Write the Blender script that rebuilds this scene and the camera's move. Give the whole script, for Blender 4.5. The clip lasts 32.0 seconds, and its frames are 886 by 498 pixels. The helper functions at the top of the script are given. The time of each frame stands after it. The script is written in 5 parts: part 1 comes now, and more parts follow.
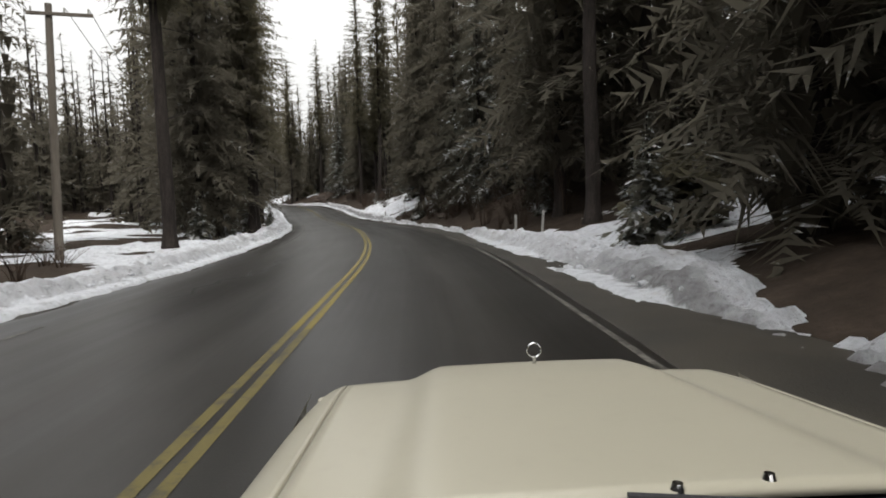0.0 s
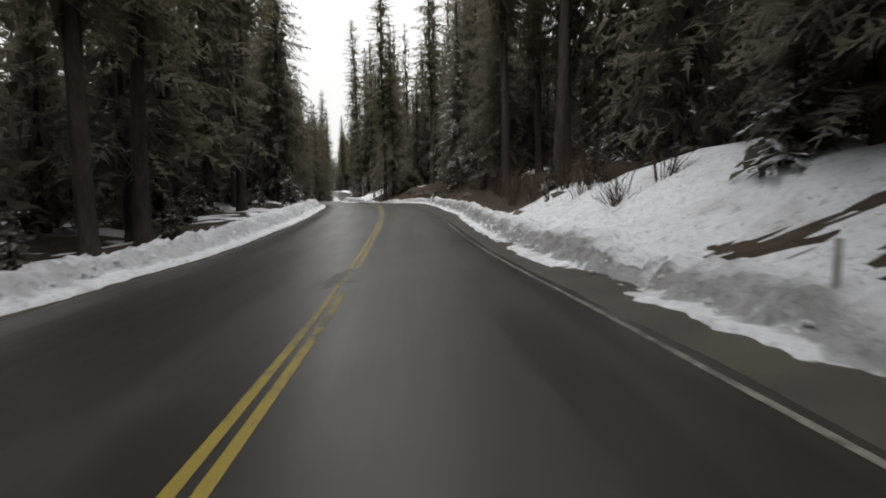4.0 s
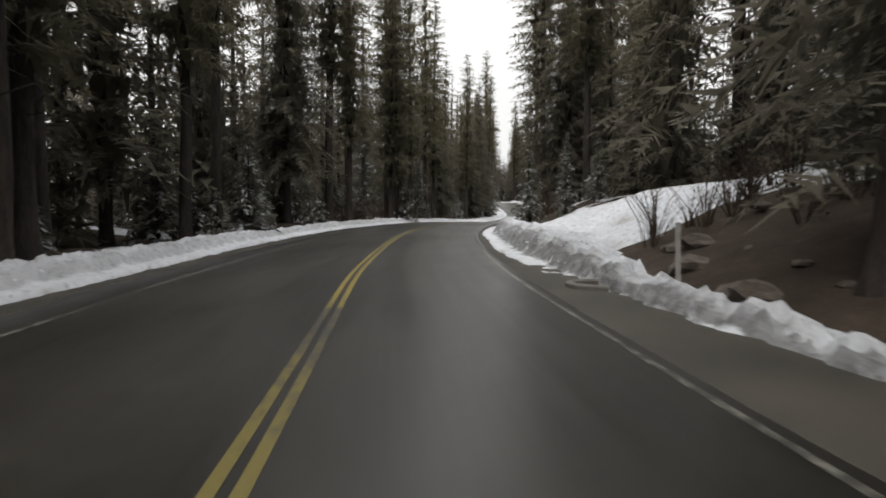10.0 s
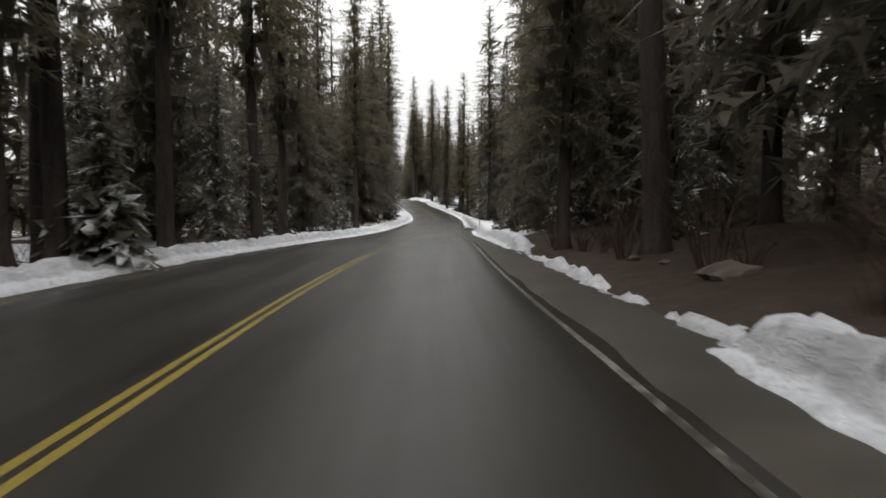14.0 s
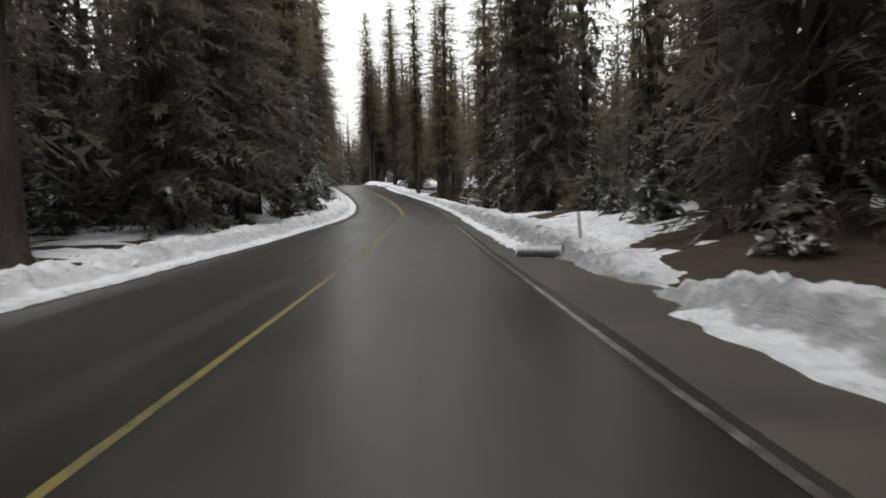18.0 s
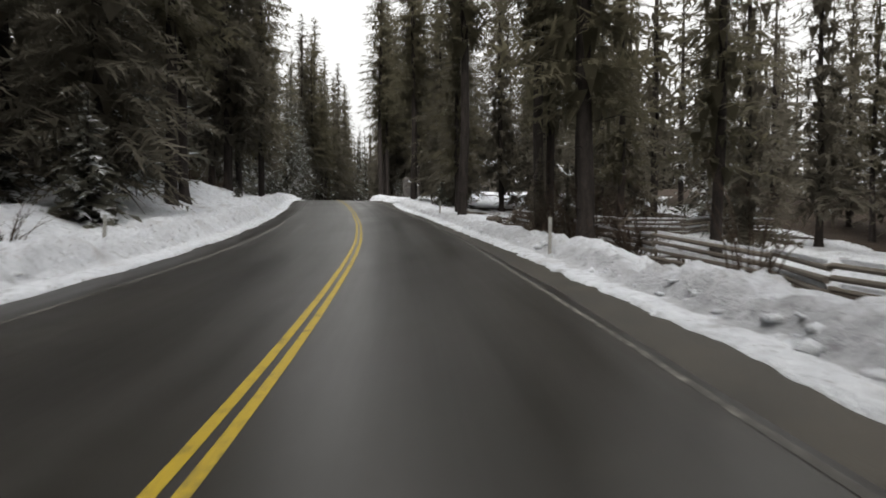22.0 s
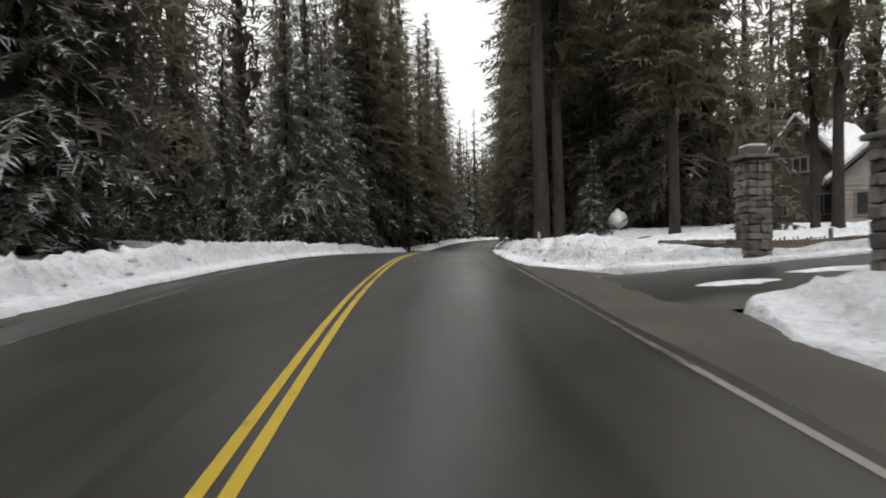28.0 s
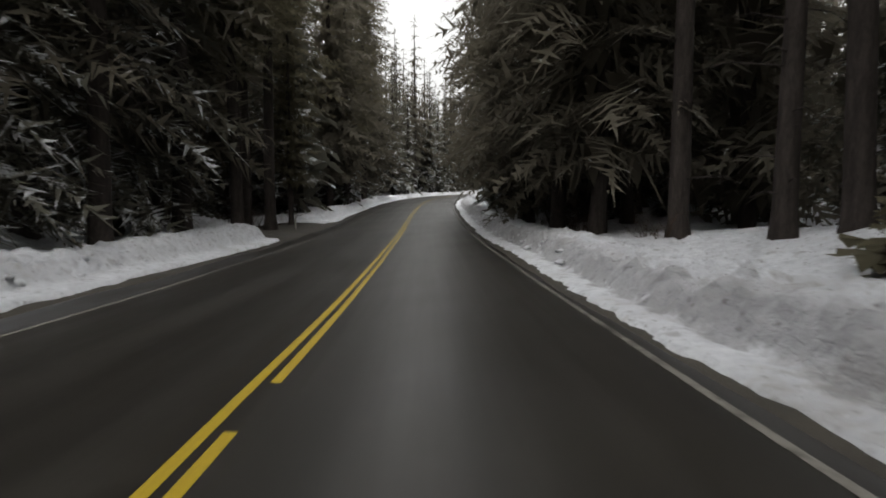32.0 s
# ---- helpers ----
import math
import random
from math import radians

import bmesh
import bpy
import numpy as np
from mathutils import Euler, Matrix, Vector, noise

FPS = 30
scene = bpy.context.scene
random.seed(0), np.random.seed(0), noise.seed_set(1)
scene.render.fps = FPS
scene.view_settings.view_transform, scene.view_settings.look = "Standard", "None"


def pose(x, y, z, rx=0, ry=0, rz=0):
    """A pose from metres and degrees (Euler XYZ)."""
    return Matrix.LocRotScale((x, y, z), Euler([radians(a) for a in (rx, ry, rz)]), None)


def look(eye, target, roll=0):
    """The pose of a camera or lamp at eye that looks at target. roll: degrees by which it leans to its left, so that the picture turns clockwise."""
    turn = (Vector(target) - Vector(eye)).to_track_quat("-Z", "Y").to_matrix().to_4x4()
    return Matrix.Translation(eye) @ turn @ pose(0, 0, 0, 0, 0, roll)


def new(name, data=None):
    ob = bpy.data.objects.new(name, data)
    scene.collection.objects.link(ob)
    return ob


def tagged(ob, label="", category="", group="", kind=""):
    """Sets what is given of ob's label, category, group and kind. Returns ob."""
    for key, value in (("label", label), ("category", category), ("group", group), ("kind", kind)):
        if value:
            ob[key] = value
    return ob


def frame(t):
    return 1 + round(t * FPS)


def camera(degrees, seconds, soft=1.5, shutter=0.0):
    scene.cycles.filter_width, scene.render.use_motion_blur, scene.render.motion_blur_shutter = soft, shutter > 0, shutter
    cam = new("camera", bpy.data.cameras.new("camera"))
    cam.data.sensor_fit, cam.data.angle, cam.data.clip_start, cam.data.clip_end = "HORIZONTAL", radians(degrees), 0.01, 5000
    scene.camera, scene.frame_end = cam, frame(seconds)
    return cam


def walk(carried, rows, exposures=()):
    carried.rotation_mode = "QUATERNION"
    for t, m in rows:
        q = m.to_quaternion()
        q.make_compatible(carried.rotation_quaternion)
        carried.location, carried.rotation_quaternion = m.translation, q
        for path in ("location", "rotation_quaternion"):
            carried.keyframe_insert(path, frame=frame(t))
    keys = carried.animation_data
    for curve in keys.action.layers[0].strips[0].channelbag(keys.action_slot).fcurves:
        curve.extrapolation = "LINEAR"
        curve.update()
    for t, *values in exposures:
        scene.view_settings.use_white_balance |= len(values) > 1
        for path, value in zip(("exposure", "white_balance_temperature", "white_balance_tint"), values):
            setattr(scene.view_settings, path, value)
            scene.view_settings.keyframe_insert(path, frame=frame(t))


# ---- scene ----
# the camera and its way along the road
cam = camera(72.0, 32.0, soft=1.8, shutter=0.22)
PATH = [
    (0.0, 0.000, 0.000, 1.400, 84.60, 1.50, 0.00),
    (0.5, -0.371, 7.663, 1.186, 84.60, 0.50, 1.30),
    (1.0, -0.941, 15.264, 0.994, 84.90, -0.60, 3.10),
    (1.5, -1.765, 22.792, 0.827, 85.00, -1.80, 5.20),
    (2.0, -2.859, 30.234, 0.656, 84.80, -2.20, 7.30),
    (2.5, -4.170, 37.591, 0.468, 84.70, -1.60, 8.70),
    (3.0, -5.646, 44.897, 0.273, 84.70, -0.79, 9.92),
    (3.5, -7.270, 52.184, 0.085, 84.81, 0.19, 10.98),
    (4.0, -9.021, 59.456, -0.082, 85.04, 1.05, 11.89),
    (4.5, -10.884, 66.713, -0.210, 85.40, 1.50, 12.70),
    (5.0, -12.845, 73.952, -0.281, 85.90, 1.50, 13.40),
    (5.5, -14.887, 81.168, -0.247, 87.00, 0.80, 14.00),
    (6.0, -17.009, 88.360, -0.092, 87.80, -0.10, 14.70),
    (6.5, -19.202, 95.424, 0.121, 87.90, -0.30, 15.60),
    (7.0, -21.459, 102.258, 0.340, 88.00, 0.50, 16.80),
    (7.5, -23.847, 108.861, 0.523, 87.40, 1.00, 18.80),
    (8.0, -26.427, 115.233, 0.619, 86.60, 0.80, 21.10),
    (8.5, -29.173, 121.330, 0.631, 86.00, 0.10, 23.20),
    (9.0, -32.031, 127.125, 0.587, 85.60, -0.70, 25.10),
    (9.5, -34.970, 132.627, 0.539, 85.90, -0.80, 26.90),
    (10.0, -37.936, 137.856, 0.523, 86.20, -0.40, 28.00),
    (10.5, -40.907, 142.925, 0.522, 86.20, -0.10, 28.50),
    (11.0, -43.866, 147.942, 0.512, 86.00, 0.90, 28.30),
    (11.5, -46.734, 152.984, 0.513, 86.40, 1.50, 26.70),
    (12.0, -49.426, 158.120, 0.537, 86.50, 1.20, 24.40),
    (12.5, -51.934, 163.405, 0.563, 86.40, 1.30, 22.20),
    (13.0, -54.286, 168.870, 0.584, 86.40, 1.40, 20.20),
    (13.5, -56.512, 174.495, 0.610, 86.50, 0.80, 18.80),
    (14.0, -58.644, 180.264, 0.620, 86.10, 0.00, 17.60),
    (14.5, -60.714, 186.161, 0.593, 85.80, -0.90, 16.90),
    (15.0, -62.769, 192.235, 0.535, 85.55, -1.17, 16.29),
    (15.5, -64.833, 198.543, 0.448, 85.35, -0.84, 15.77),
    (16.0, -66.917, 205.080, 0.334, 85.15, -0.19, 15.39),
    (16.5, -69.034, 211.842, 0.188, 84.90, 0.50, 15.20),
    (17.0, -71.190, 218.762, 0.005, 84.60, 1.20, 15.20),
    (17.5, -73.357, 225.783, -0.199, 84.60, 1.60, 14.90),
    (18.0, -75.496, 232.847, -0.366, 85.20, 1.60, 14.60),
    (18.5, -77.595, 239.890, -0.463, 85.70, 0.80, 14.40),
    (19.0, -79.672, 246.906, -0.508, 86.00, -0.10, 14.40),
    (19.5, -81.743, 253.854, -0.521, 86.20, -0.50, 14.60),
    (20.0, -83.821, 260.695, -0.508, 86.40, -0.40, 15.00),
    (20.5, -85.904, 267.404, -0.466, 86.70, -1.00, 15.30),
    (21.0, -87.987, 273.955, -0.406, 86.70, -1.40, 15.80),
    (21.5, -90.089, 280.316, -0.312, 87.30, -0.80, 16.60),
    (22.0, -92.236, 286.450, -0.164, 87.70, -0.10, 17.80),
    (22.5, -94.432, 292.297, 0.048, 88.60, -0.20, 19.20),
    (23.0, -96.663, 297.807, 0.307, 88.80, 0.10, 20.70),
    (23.5, -98.919, 303.007, 0.584, 89.20, -0.50, 22.00),
    (24.0, -101.190, 307.924, 0.882, 89.50, -0.10, 23.40),
    (24.5, -103.504, 312.626, 1.198, 89.80, 0.60, 24.80),
    (25.0, -105.870, 317.188, 1.535, 90.10, 1.40, 25.80),
    (25.5, -108.251, 321.628, 1.878, 90.10, 1.80, 26.40),
    (26.0, -110.664, 326.030, 2.220, 90.09, 2.00, 26.84),
    (26.5, -113.134, 330.471, 2.564, 90.07, 2.01, 27.12),
    (27.0, -115.651, 334.958, 2.909, 89.99, 1.84, 27.24),
    (27.5, -118.202, 339.499, 3.245, 89.80, 1.50, 27.20),
    (28.0, -120.747, 344.051, 3.559, 89.50, 1.00, 27.00),
    (28.5, -123.229, 348.583, 3.844, 89.20, -0.10, 26.20),
    (29.0, -125.624, 353.107, 4.094, 88.80, -0.80, 25.40),
    (29.5, -127.946, 357.624, 4.297, 88.20, -1.50, 24.80),
    (30.0, -130.203, 362.140, 4.434, 87.30, -1.40, 24.10),
    (30.5, -132.390, 366.654, 4.504, 86.70, -1.00, 23.40),
    (31.0, -134.500, 371.168, 4.517, 86.00, -0.40, 22.50),
    (31.5, -136.521, 375.687, 4.474, 85.40, 0.10, 21.50),
    (32.0, -138.456, 380.206, 4.390, 85.00, 0.10, 20.60),
]
# the centre line of the road: a control point every 20 m
ROAD_X = [2.34, 1.10, -0.14, -1.38, -2.62, -5.69, -10.19, -15.61, -21.16, -27.86, -36.84, -47.36, -56.52, -63.55, -69.52, -75.39, -81.05, -86.68, -92.51, -99.89, -108.71, -118.29, -128.08, -136.88, -144.53, -152.07, -159.42, -166.29, -172.07, -175.98, -177.98, -178.22, -177.34, -175.42, -172.46, -168.47, -163.46]
ROAD_Y = [-59.93, -39.97, -20.01, -0.05, 19.90, 39.66, 59.14, 78.39, 97.61, 116.44, 134.30, 151.31, 169.06, 187.78, 206.87, 225.99, 245.17, 264.36, 283.49, 302.07, 320.02, 337.57, 355.02, 372.96, 391.44, 409.96, 428.56, 447.35, 466.49, 486.09, 505.98, 525.98, 545.96, 565.86, 585.64, 605.23, 624.59]
ROAD_Z = [1.54, 1.03, 0.51, 0.00, -0.51, -0.99, -1.48, -1.67, -1.20, -0.77, -0.87, -0.89, -0.81, -0.83, -1.11, -1.62, -1.90, -1.89, -1.63, -0.84, 0.40, 1.74, 2.81, 3.10, 2.69, 2.56, 2.99, 3.50, 3.94, 4.33, 4.67, 4.96, 5.20, 5.39, 5.53, 5.63, 5.67]
START = pose(*PATH[0][1:])
walk(cam, [(0.0, START), (1 / 30, pose(0, 0.02, 0) @ START)] + [(r[0], pose(*r[1:])) for r in PATH[1:]], [(0.0, 0.84, 6750, 8.5), (32.0, 0.84, 6750, 8.5)])

# ---------------------------------------------------------------- light
world = bpy.data.worlds.new("overcast_sky")
scene.world = world
world.use_nodes = True
wt = world.node_tree
wt.nodes.clear()
sky = wt.nodes.new("ShaderNodeTexSky")
sky.sky_type, sky.sun_disc = "NISHITA", False
sky.sun_elevation, sky.sun_rotation = radians(45), radians(200)
sky.air_density, sky.dust_density, sky.ozone_density = 1.0, 6.0, 1.0
cloud = wt.nodes.new("ShaderNodeHueSaturation")          # a closed cloud cover takes the blue out of the sky
cloud.inputs["Saturation"].default_value = 0.12
veil = wt.nodes.new("ShaderNodeMix")                       # an even layer of cloud
veil.data_type = "RGBA"
veil.inputs["Factor"].default_value = 0.92
way = wt.nodes.new("ShaderNodeTexCoord")
height = wt.nodes.new("ShaderNodeSeparateXYZ")
grade = wt.nodes.new("ShaderNodeValToRGB")                 # overcast: three times and more as bright overhead as low down
while len(grade.color_ramp.elements) < 6:
    grade.color_ramp.elements.new(0.5)
for stop, (at, value) in zip(grade.color_ramp.elements, ((0.0, 0.225), (0.17, 0.235), (0.34, 0.27), (0.5, 0.33), (0.7, 0.48), (1.0, 0.86))):
    stop.position, stop.color = at, (0.985 * value, value, 1.03 * value, 1)
lift = wt.nodes.new("ShaderNodeMix")
lift.data_type, lift.blend_type = "RGBA", "MULTIPLY"
lift.inputs["Factor"].default_value = 1.0
lift.inputs[7].default_value = (16.0, 16.0, 16.0, 1)
wt.links.new(way.outputs["Generated"], height.inputs[0])
wt.links.new(height.outputs["Z"], grade.inputs[0])
wt.links.new(grade.outputs[0], lift.inputs[6])
wt.links.new(lift.outputs[2], veil.inputs[7])
wbg = wt.nodes.new("ShaderNodeBackground")
wbg.inputs["Strength"].default_value = 0.15
wout = wt.nodes.new("ShaderNodeOutputWorld")
wt.links.new(sky.outputs[0], cloud.inputs["Color"])
wt.links.new(cloud.outputs[0], veil.inputs[6])
wt.links.new(veil.outputs[2], wbg.inputs["Color"])
wt.links.new(wbg.outputs[0], wout.inputs["Surface"])
sun = new("sun", bpy.data.lights.new("sun", "SUN"))
sun.data.energy, sun.data.angle, sun.data.color = 1.1, radians(45), (1.0, 0.97, 0.93)
sun.matrix_world = look((0, 0, 50), (-8, 22, 25))


# ---------------------------------------------------------------- materials
class Mat:
    """A node material in the making."""

    def __init__(self, name, rough=0.8, metal=0.0, spec=0.3):
        self.m = bpy.data.materials.new(name)
        self.m.use_nodes = True
        self.t = self.m.node_tree
        self.b = self.t.nodes["Principled BSDF"]
        self.b.inputs["Roughness"].default_value = rough
        self.b.inputs["Metallic"].default_value = metal
        self.b.inputs["Specular IOR Level"].default_value = spec
        self.pos = self.t.nodes.new("ShaderNodeTexCoord")

    def link(self, a, b):
        self.t.links.new(a, b)
        return a

    def noise(self, scale, detail=4.0, rough=0.55, space="Object", stretch=None):
        n = self.t.nodes.new("ShaderNodeTexNoise")
        n.inputs["Scale"].default_value, n.inputs["Detail"].default_value, n.inputs["Roughness"].default_value = scale, detail, rough
        src = self.pos.outputs[space]
        if stretch:
            mp = self.t.nodes.new("ShaderNodeMapping")
            mp.inputs["Scale"].default_value = stretch
            self.link(src, mp.inputs[0])
            src = mp.outputs[0]
        self.link(src, n.inputs["Vector"])
        return n.outputs["Fac"]

    def ramp(self, fac, stops):
        r = self.t.nodes.new("ShaderNodeValToRGB")
        e = r.color_ramp.elements
        while len(e) < len(stops):
            e.new(0.5)
        for q, (at, col) in zip(e, stops):
            q.position = at
            q.color = (*col, 1) if not isinstance(col, float) else (col, col, col, 1)
        self.link(fac, r.inputs[0])
        return r.outputs[0]

    def mix(self, fac, a, b, mode="MIX"):
        x = self.t.nodes.new("ShaderNodeMix")
        x.data_type, x.blend_type = "RGBA", mode
        for sock, v in ((x.inputs["Factor"], fac), (x.inputs[6], a), (x.inputs[7], b)):
            if isinstance(v, (int, float)):
                sock.default_value = v
            elif isinstance(v, tuple):
                sock.default_value = (*v, 1)
            else:
                self.link(v, sock)
        return x.outputs[2]

    def math(self, op, a, b):
        x = self.t.nodes.new("ShaderNodeMath")
        x.operation = op
        x.use_clamp = True
        for sock, v in zip(x.inputs, (a, b)):
            if isinstance(v, (int, float)):
                sock.default_value = v
            else:
                self.link(v, sock)
        return x.outputs[0]

    def upward(self, lo, hi):
        g = self.t.nodes.new("ShaderNodeNewGeometry")
        s = self.t.nodes.new("ShaderNodeSeparateXYZ")
        self.link(g.outputs["Normal"], s.inputs[0])
        r = self.t.nodes.new("ShaderNodeMapRange")
        r.inputs["From Min"].default_value, r.inputs["From Max"].default_value = lo, hi
        self.link(s.outputs["Z"], r.inputs["Value"])
        return r.outputs[0]

    def random(self):
        return self.t.nodes.new("ShaderNodeObjectInfo").outputs["Random"]

    def island(self):
        return self.t.nodes.new("ShaderNodeNewGeometry").outputs["Random Per Island"]

    def color(self, out):
        self.link(out, self.b.inputs["Base Color"])
        return self

    def rough(self, out):
        self.link(out, self.b.inputs["Roughness"])
        return self

    def bump(self, height, strength=0.4, dist=0.02):
        n = self.t.nodes.new("ShaderNodeBump")
        n.inputs["Strength"].default_value, n.inputs["Distance"].default_value = strength, dist
        self.link(height, n.inputs["Height"])
        self.link(n.outputs[0], self.b.inputs["Normal"])
        return self


def two_tone(name, a, b, scale, fine, rough=0.8, metal=0.0, bump=0.3, dist=0.01, spec=0.3, stretch=None):
    m = Mat(name, rough, metal, spec)
    n1, n2 = m.noise(scale, 5.0, stretch=stretch), m.noise(fine, 6.0, stretch=stretch)
    c = m.ramp(n1, [(0.3, a), (0.7, b)])
    m.color(m.mix(0.5, c, m.ramp(n2, [(0.3, 0.55), (0.7, 1.0)]), "MULTIPLY"))
    m.bump(n2, bump, dist)
    return m.m


def asphalt_material():
    m = Mat("damp_asphalt", 0.4, 0, 0.34)
    grain, blot, wheel = m.noise(60, 4.0), m.noise(0.35, 6.0, stretch=(1, 0.35, 1)), m.noise(2.2, 5.0)
    streak = m.noise(1.6, 5.0, 0.6, "UV", (1, 0.025, 1))
    ruts = m.noise(0.75, 2.0, 0.4, "UV", (1, 0.006, 1))
    c = m.ramp(blot, [(0.3, (0.0104, 0.0088, 0.0070)), (0.7, (0.0170, 0.0146, 0.0118))])
    c = m.mix(0.5, c, m.ramp(grain, [(0.25, 0.5), (0.75, 1.0)]), "MULTIPLY")
    c = m.mix(m.ramp(wheel, [(0.55, 0.0), (0.8, 0.35)]), c, (0.032, 0.0288, 0.0252))
    c = m.mix(0.8, c, m.ramp(streak, [(0.3, 0.75), (0.7, 1.2)]), "MULTIPLY")
    c = m.mix(0.8, c, m.ramp(ruts, [(0.35, 0.7), (0.65, 1.2)]), "MULTIPLY")
    m.color(c)
    m.rough(m.ramp(m.math("ADD", m.math("MULTIPLY", blot, 0.5), m.math("MULTIPLY", streak, 0.5)), [(0.36, 0.30), (0.64, 0.46)]))
    return m.bump(grain, 0.25, 0.004).m


def paint_material(name, col, wear):
    m = Mat(name, 0.55)
    n, big, fine = m.noise(6, 8.0, 0.7), m.noise(0.12, 3.0), m.noise(40, 3.0)
    keep = m.ramp(m.math("ADD", m.math("MULTIPLY", n, 0.6), m.math("MULTIPLY", big, wear)), [(0.52, 0.0), (0.62, 1.0)])
    c = m.mix(keep, col, (0.024, 0.021, 0.017))
    m.color(m.mix(0.35, c, m.ramp(fine, [(0.3, 0.4), (0.7, 1.0)]), "MULTIPLY"))
    return m.m


def snow_material():
    m = Mat("old_snow", 0.6, 0, 0.35)
    big, mid, fine = m.noise(0.5, 5.0), m.noise(4.2, 8.0, 0.68), m.noise(30, 4.0)
    c = m.ramp(mid, [(0.28, (0.36, 0.37, 0.39)), (0.40, (0.58, 0.595, 0.63)), (0.54, (0.69, 0.71, 0.75)), (0.75, (0.78, 0.795, 0.825))])
    dirt = m.ramp(m.math("MULTIPLY", big, m.math("ADD", mid, 0.35)), [(0.48, 0.0), (0.66, 0.6)])
    c = m.mix(dirt, c, (0.20, 0.175, 0.155))
    # road grit thrown on the ploughed face of the bank
    uv = m.t.nodes.new("ShaderNodeUVMap")
    uv.uv_map = "bank"
    sep = m.t.nodes.new("ShaderNodeSeparateXYZ")
    m.link(uv.outputs[0], sep.inputs[0])
    blot = m.noise(1.3, 6.0, 0.65)
    shift = m.math("ADD", m.math("MULTIPLY", sep.outputs["X"], 0.25), m.math("MULTIPLY", m.math("SUBTRACT", blot, 0.35), 0.35))
    face = m.ramp(shift, [(0.16, 0.0), (0.20, 1.0), (0.30, 1.0), (0.40, 0.3), (0.60, 0.0)])
    spots = m.ramp(m.math("ADD", m.math("MULTIPLY", mid, 0.6), m.math("MULTIPLY", blot, 0.4)), [(0.40, 1.0), (0.60, 0.75)])
    c = m.mix(m.math("MULTIPLY", m.math("MULTIPLY", face, spots), sep.outputs["Y"]), c, (0.112, 0.106, 0.106))
    speck = m.ramp(m.noise(9.0, 3.0, 0.5), [(0.30, 1.0), (0.36, 0.0)])
    c = m.mix(m.math("MULTIPLY", speck, 0.55), c, (0.10, 0.092, 0.086))
    pit = m.ramp(m.noise(2.3, 4.0, 0.55), [(0.30, 1.0), (0.37, 0.0)])
    c = m.mix(m.math("MULTIPLY", pit, 0.5), c, (0.27, 0.265, 0.27))
    m.color(c)
    return m.bump(m.math("ADD", m.math("MULTIPLY", mid, 0.8), m.math("MULTIPLY", fine, 0.2)), 1.0, 0.28).m


def ground_material():
    m = Mat("forest_duff", 0.95, 0, 0.1)
    big, mid, fine = m.noise(0.15, 5.0), m.noise(1.5, 7.0, 0.7), m.noise(18, 6.0, 0.7)
    c = m.ramp(mid, [(0.3, (0.026, 0.020, 0.0155)), (0.55, (0.052, 0.039, 0.030)), (0.75, (0.090, 0.066, 0.050))])
    c = m.mix(m.ramp(big, [(0.4, 0.0), (0.65, 0.6)]), c, (0.044, 0.033, 0.026))
    c = m.mix(0.6, c, m.ramp(fine, [(0.3, 0.45), (0.7, 1.0)]), "MULTIPLY")
    m.color(c)
    return m.bump(fine, 0.7, 0.05).m


def foliage_material(name, dark, light, snow):
    m = Mat(name, 0.75, 0, 0.15)
    n, tint = m.noise(1.5, 5.0, 0.65), m.random()
    isl = m.island()
    c = m.mix(isl, dark, light)
    c = m.mix(m.math("MULTIPLY", tint, 0.5), c, tuple(0.65 * v for v in dark))
    lay = m.math("MULTIPLY", m.upward(0.22, 0.62), m.ramp(n, [(0.62 - snow, 0.0), (0.74 - snow, 1.0)]))
    c = m.mix(lay, c, (0.70, 0.72, 0.75))
    m.color(c)
    thin = m.t.nodes.new("ShaderNodeBsdfTranslucent")        # needles let part of the light through
    m.link(c, thin.inputs["Color"])
    both = m.t.nodes.new("ShaderNodeMixShader")
    both.inputs[0].default_value = 0.58
    m.link(m.b.outputs[0], both.inputs[1])
    m.link(thin.outputs[0], both.inputs[2])
    m.link(both.outputs[0], m.t.nodes["Material Output"].inputs["Surface"])
    return m.m


def bark_material(name, a, b, snow=0.0):
    m = Mat(name, 0.95, 0, 0.1)
    n, f = m.noise(5, 6.0, 0.65, stretch=(1, 1, 0.18)), m.noise(22, 5.0, 0.6, stretch=(1, 1, 0.3))
    c = m.ramp(n, [(0.3, a), (0.7, b)])
    m.color(m.mix(0.6, c, m.ramp(f, [(0.3, 0.4), (0.65, 1.0)]), "MULTIPLY"))
    return m.bump(n, 0.9, 0.04).m


M_ASPHALT = asphalt_material()
M_YELLOW = paint_material("worn_yellow_paint", (0.27, 0.190, 0.008), 0.36)
M_DULL = paint_material("dull_yellow_paint", (0.150, 0.114, 0.014), 0.40)
M_FADED = paint_material("faded_yellow_paint", (0.098, 0.078, 0.018), 0.52)
M_WHITE = paint_material("worn_white_paint", (0.130, 0.123, 0.108), 0.56)
M_SNOW = snow_material()
M_GROUND = ground_material()
M_GRAVEL = two_tone("wet_shoulder_grit", (0.020, 0.0175, 0.0135), (0.042, 0.036, 0.027), 0.8, 45, 0.7, bump=0.6, dist=0.02)
M_FIR = foliage_material("fir_needles", (0.112, 0.101, 0.079), (0.142, 0.128, 0.100), -0.01)
M_FIR_SNOWY = foliage_material("snow_dusted_needles", (0.108, 0.104, 0.084), (0.140, 0.135, 0.110), 0.12)
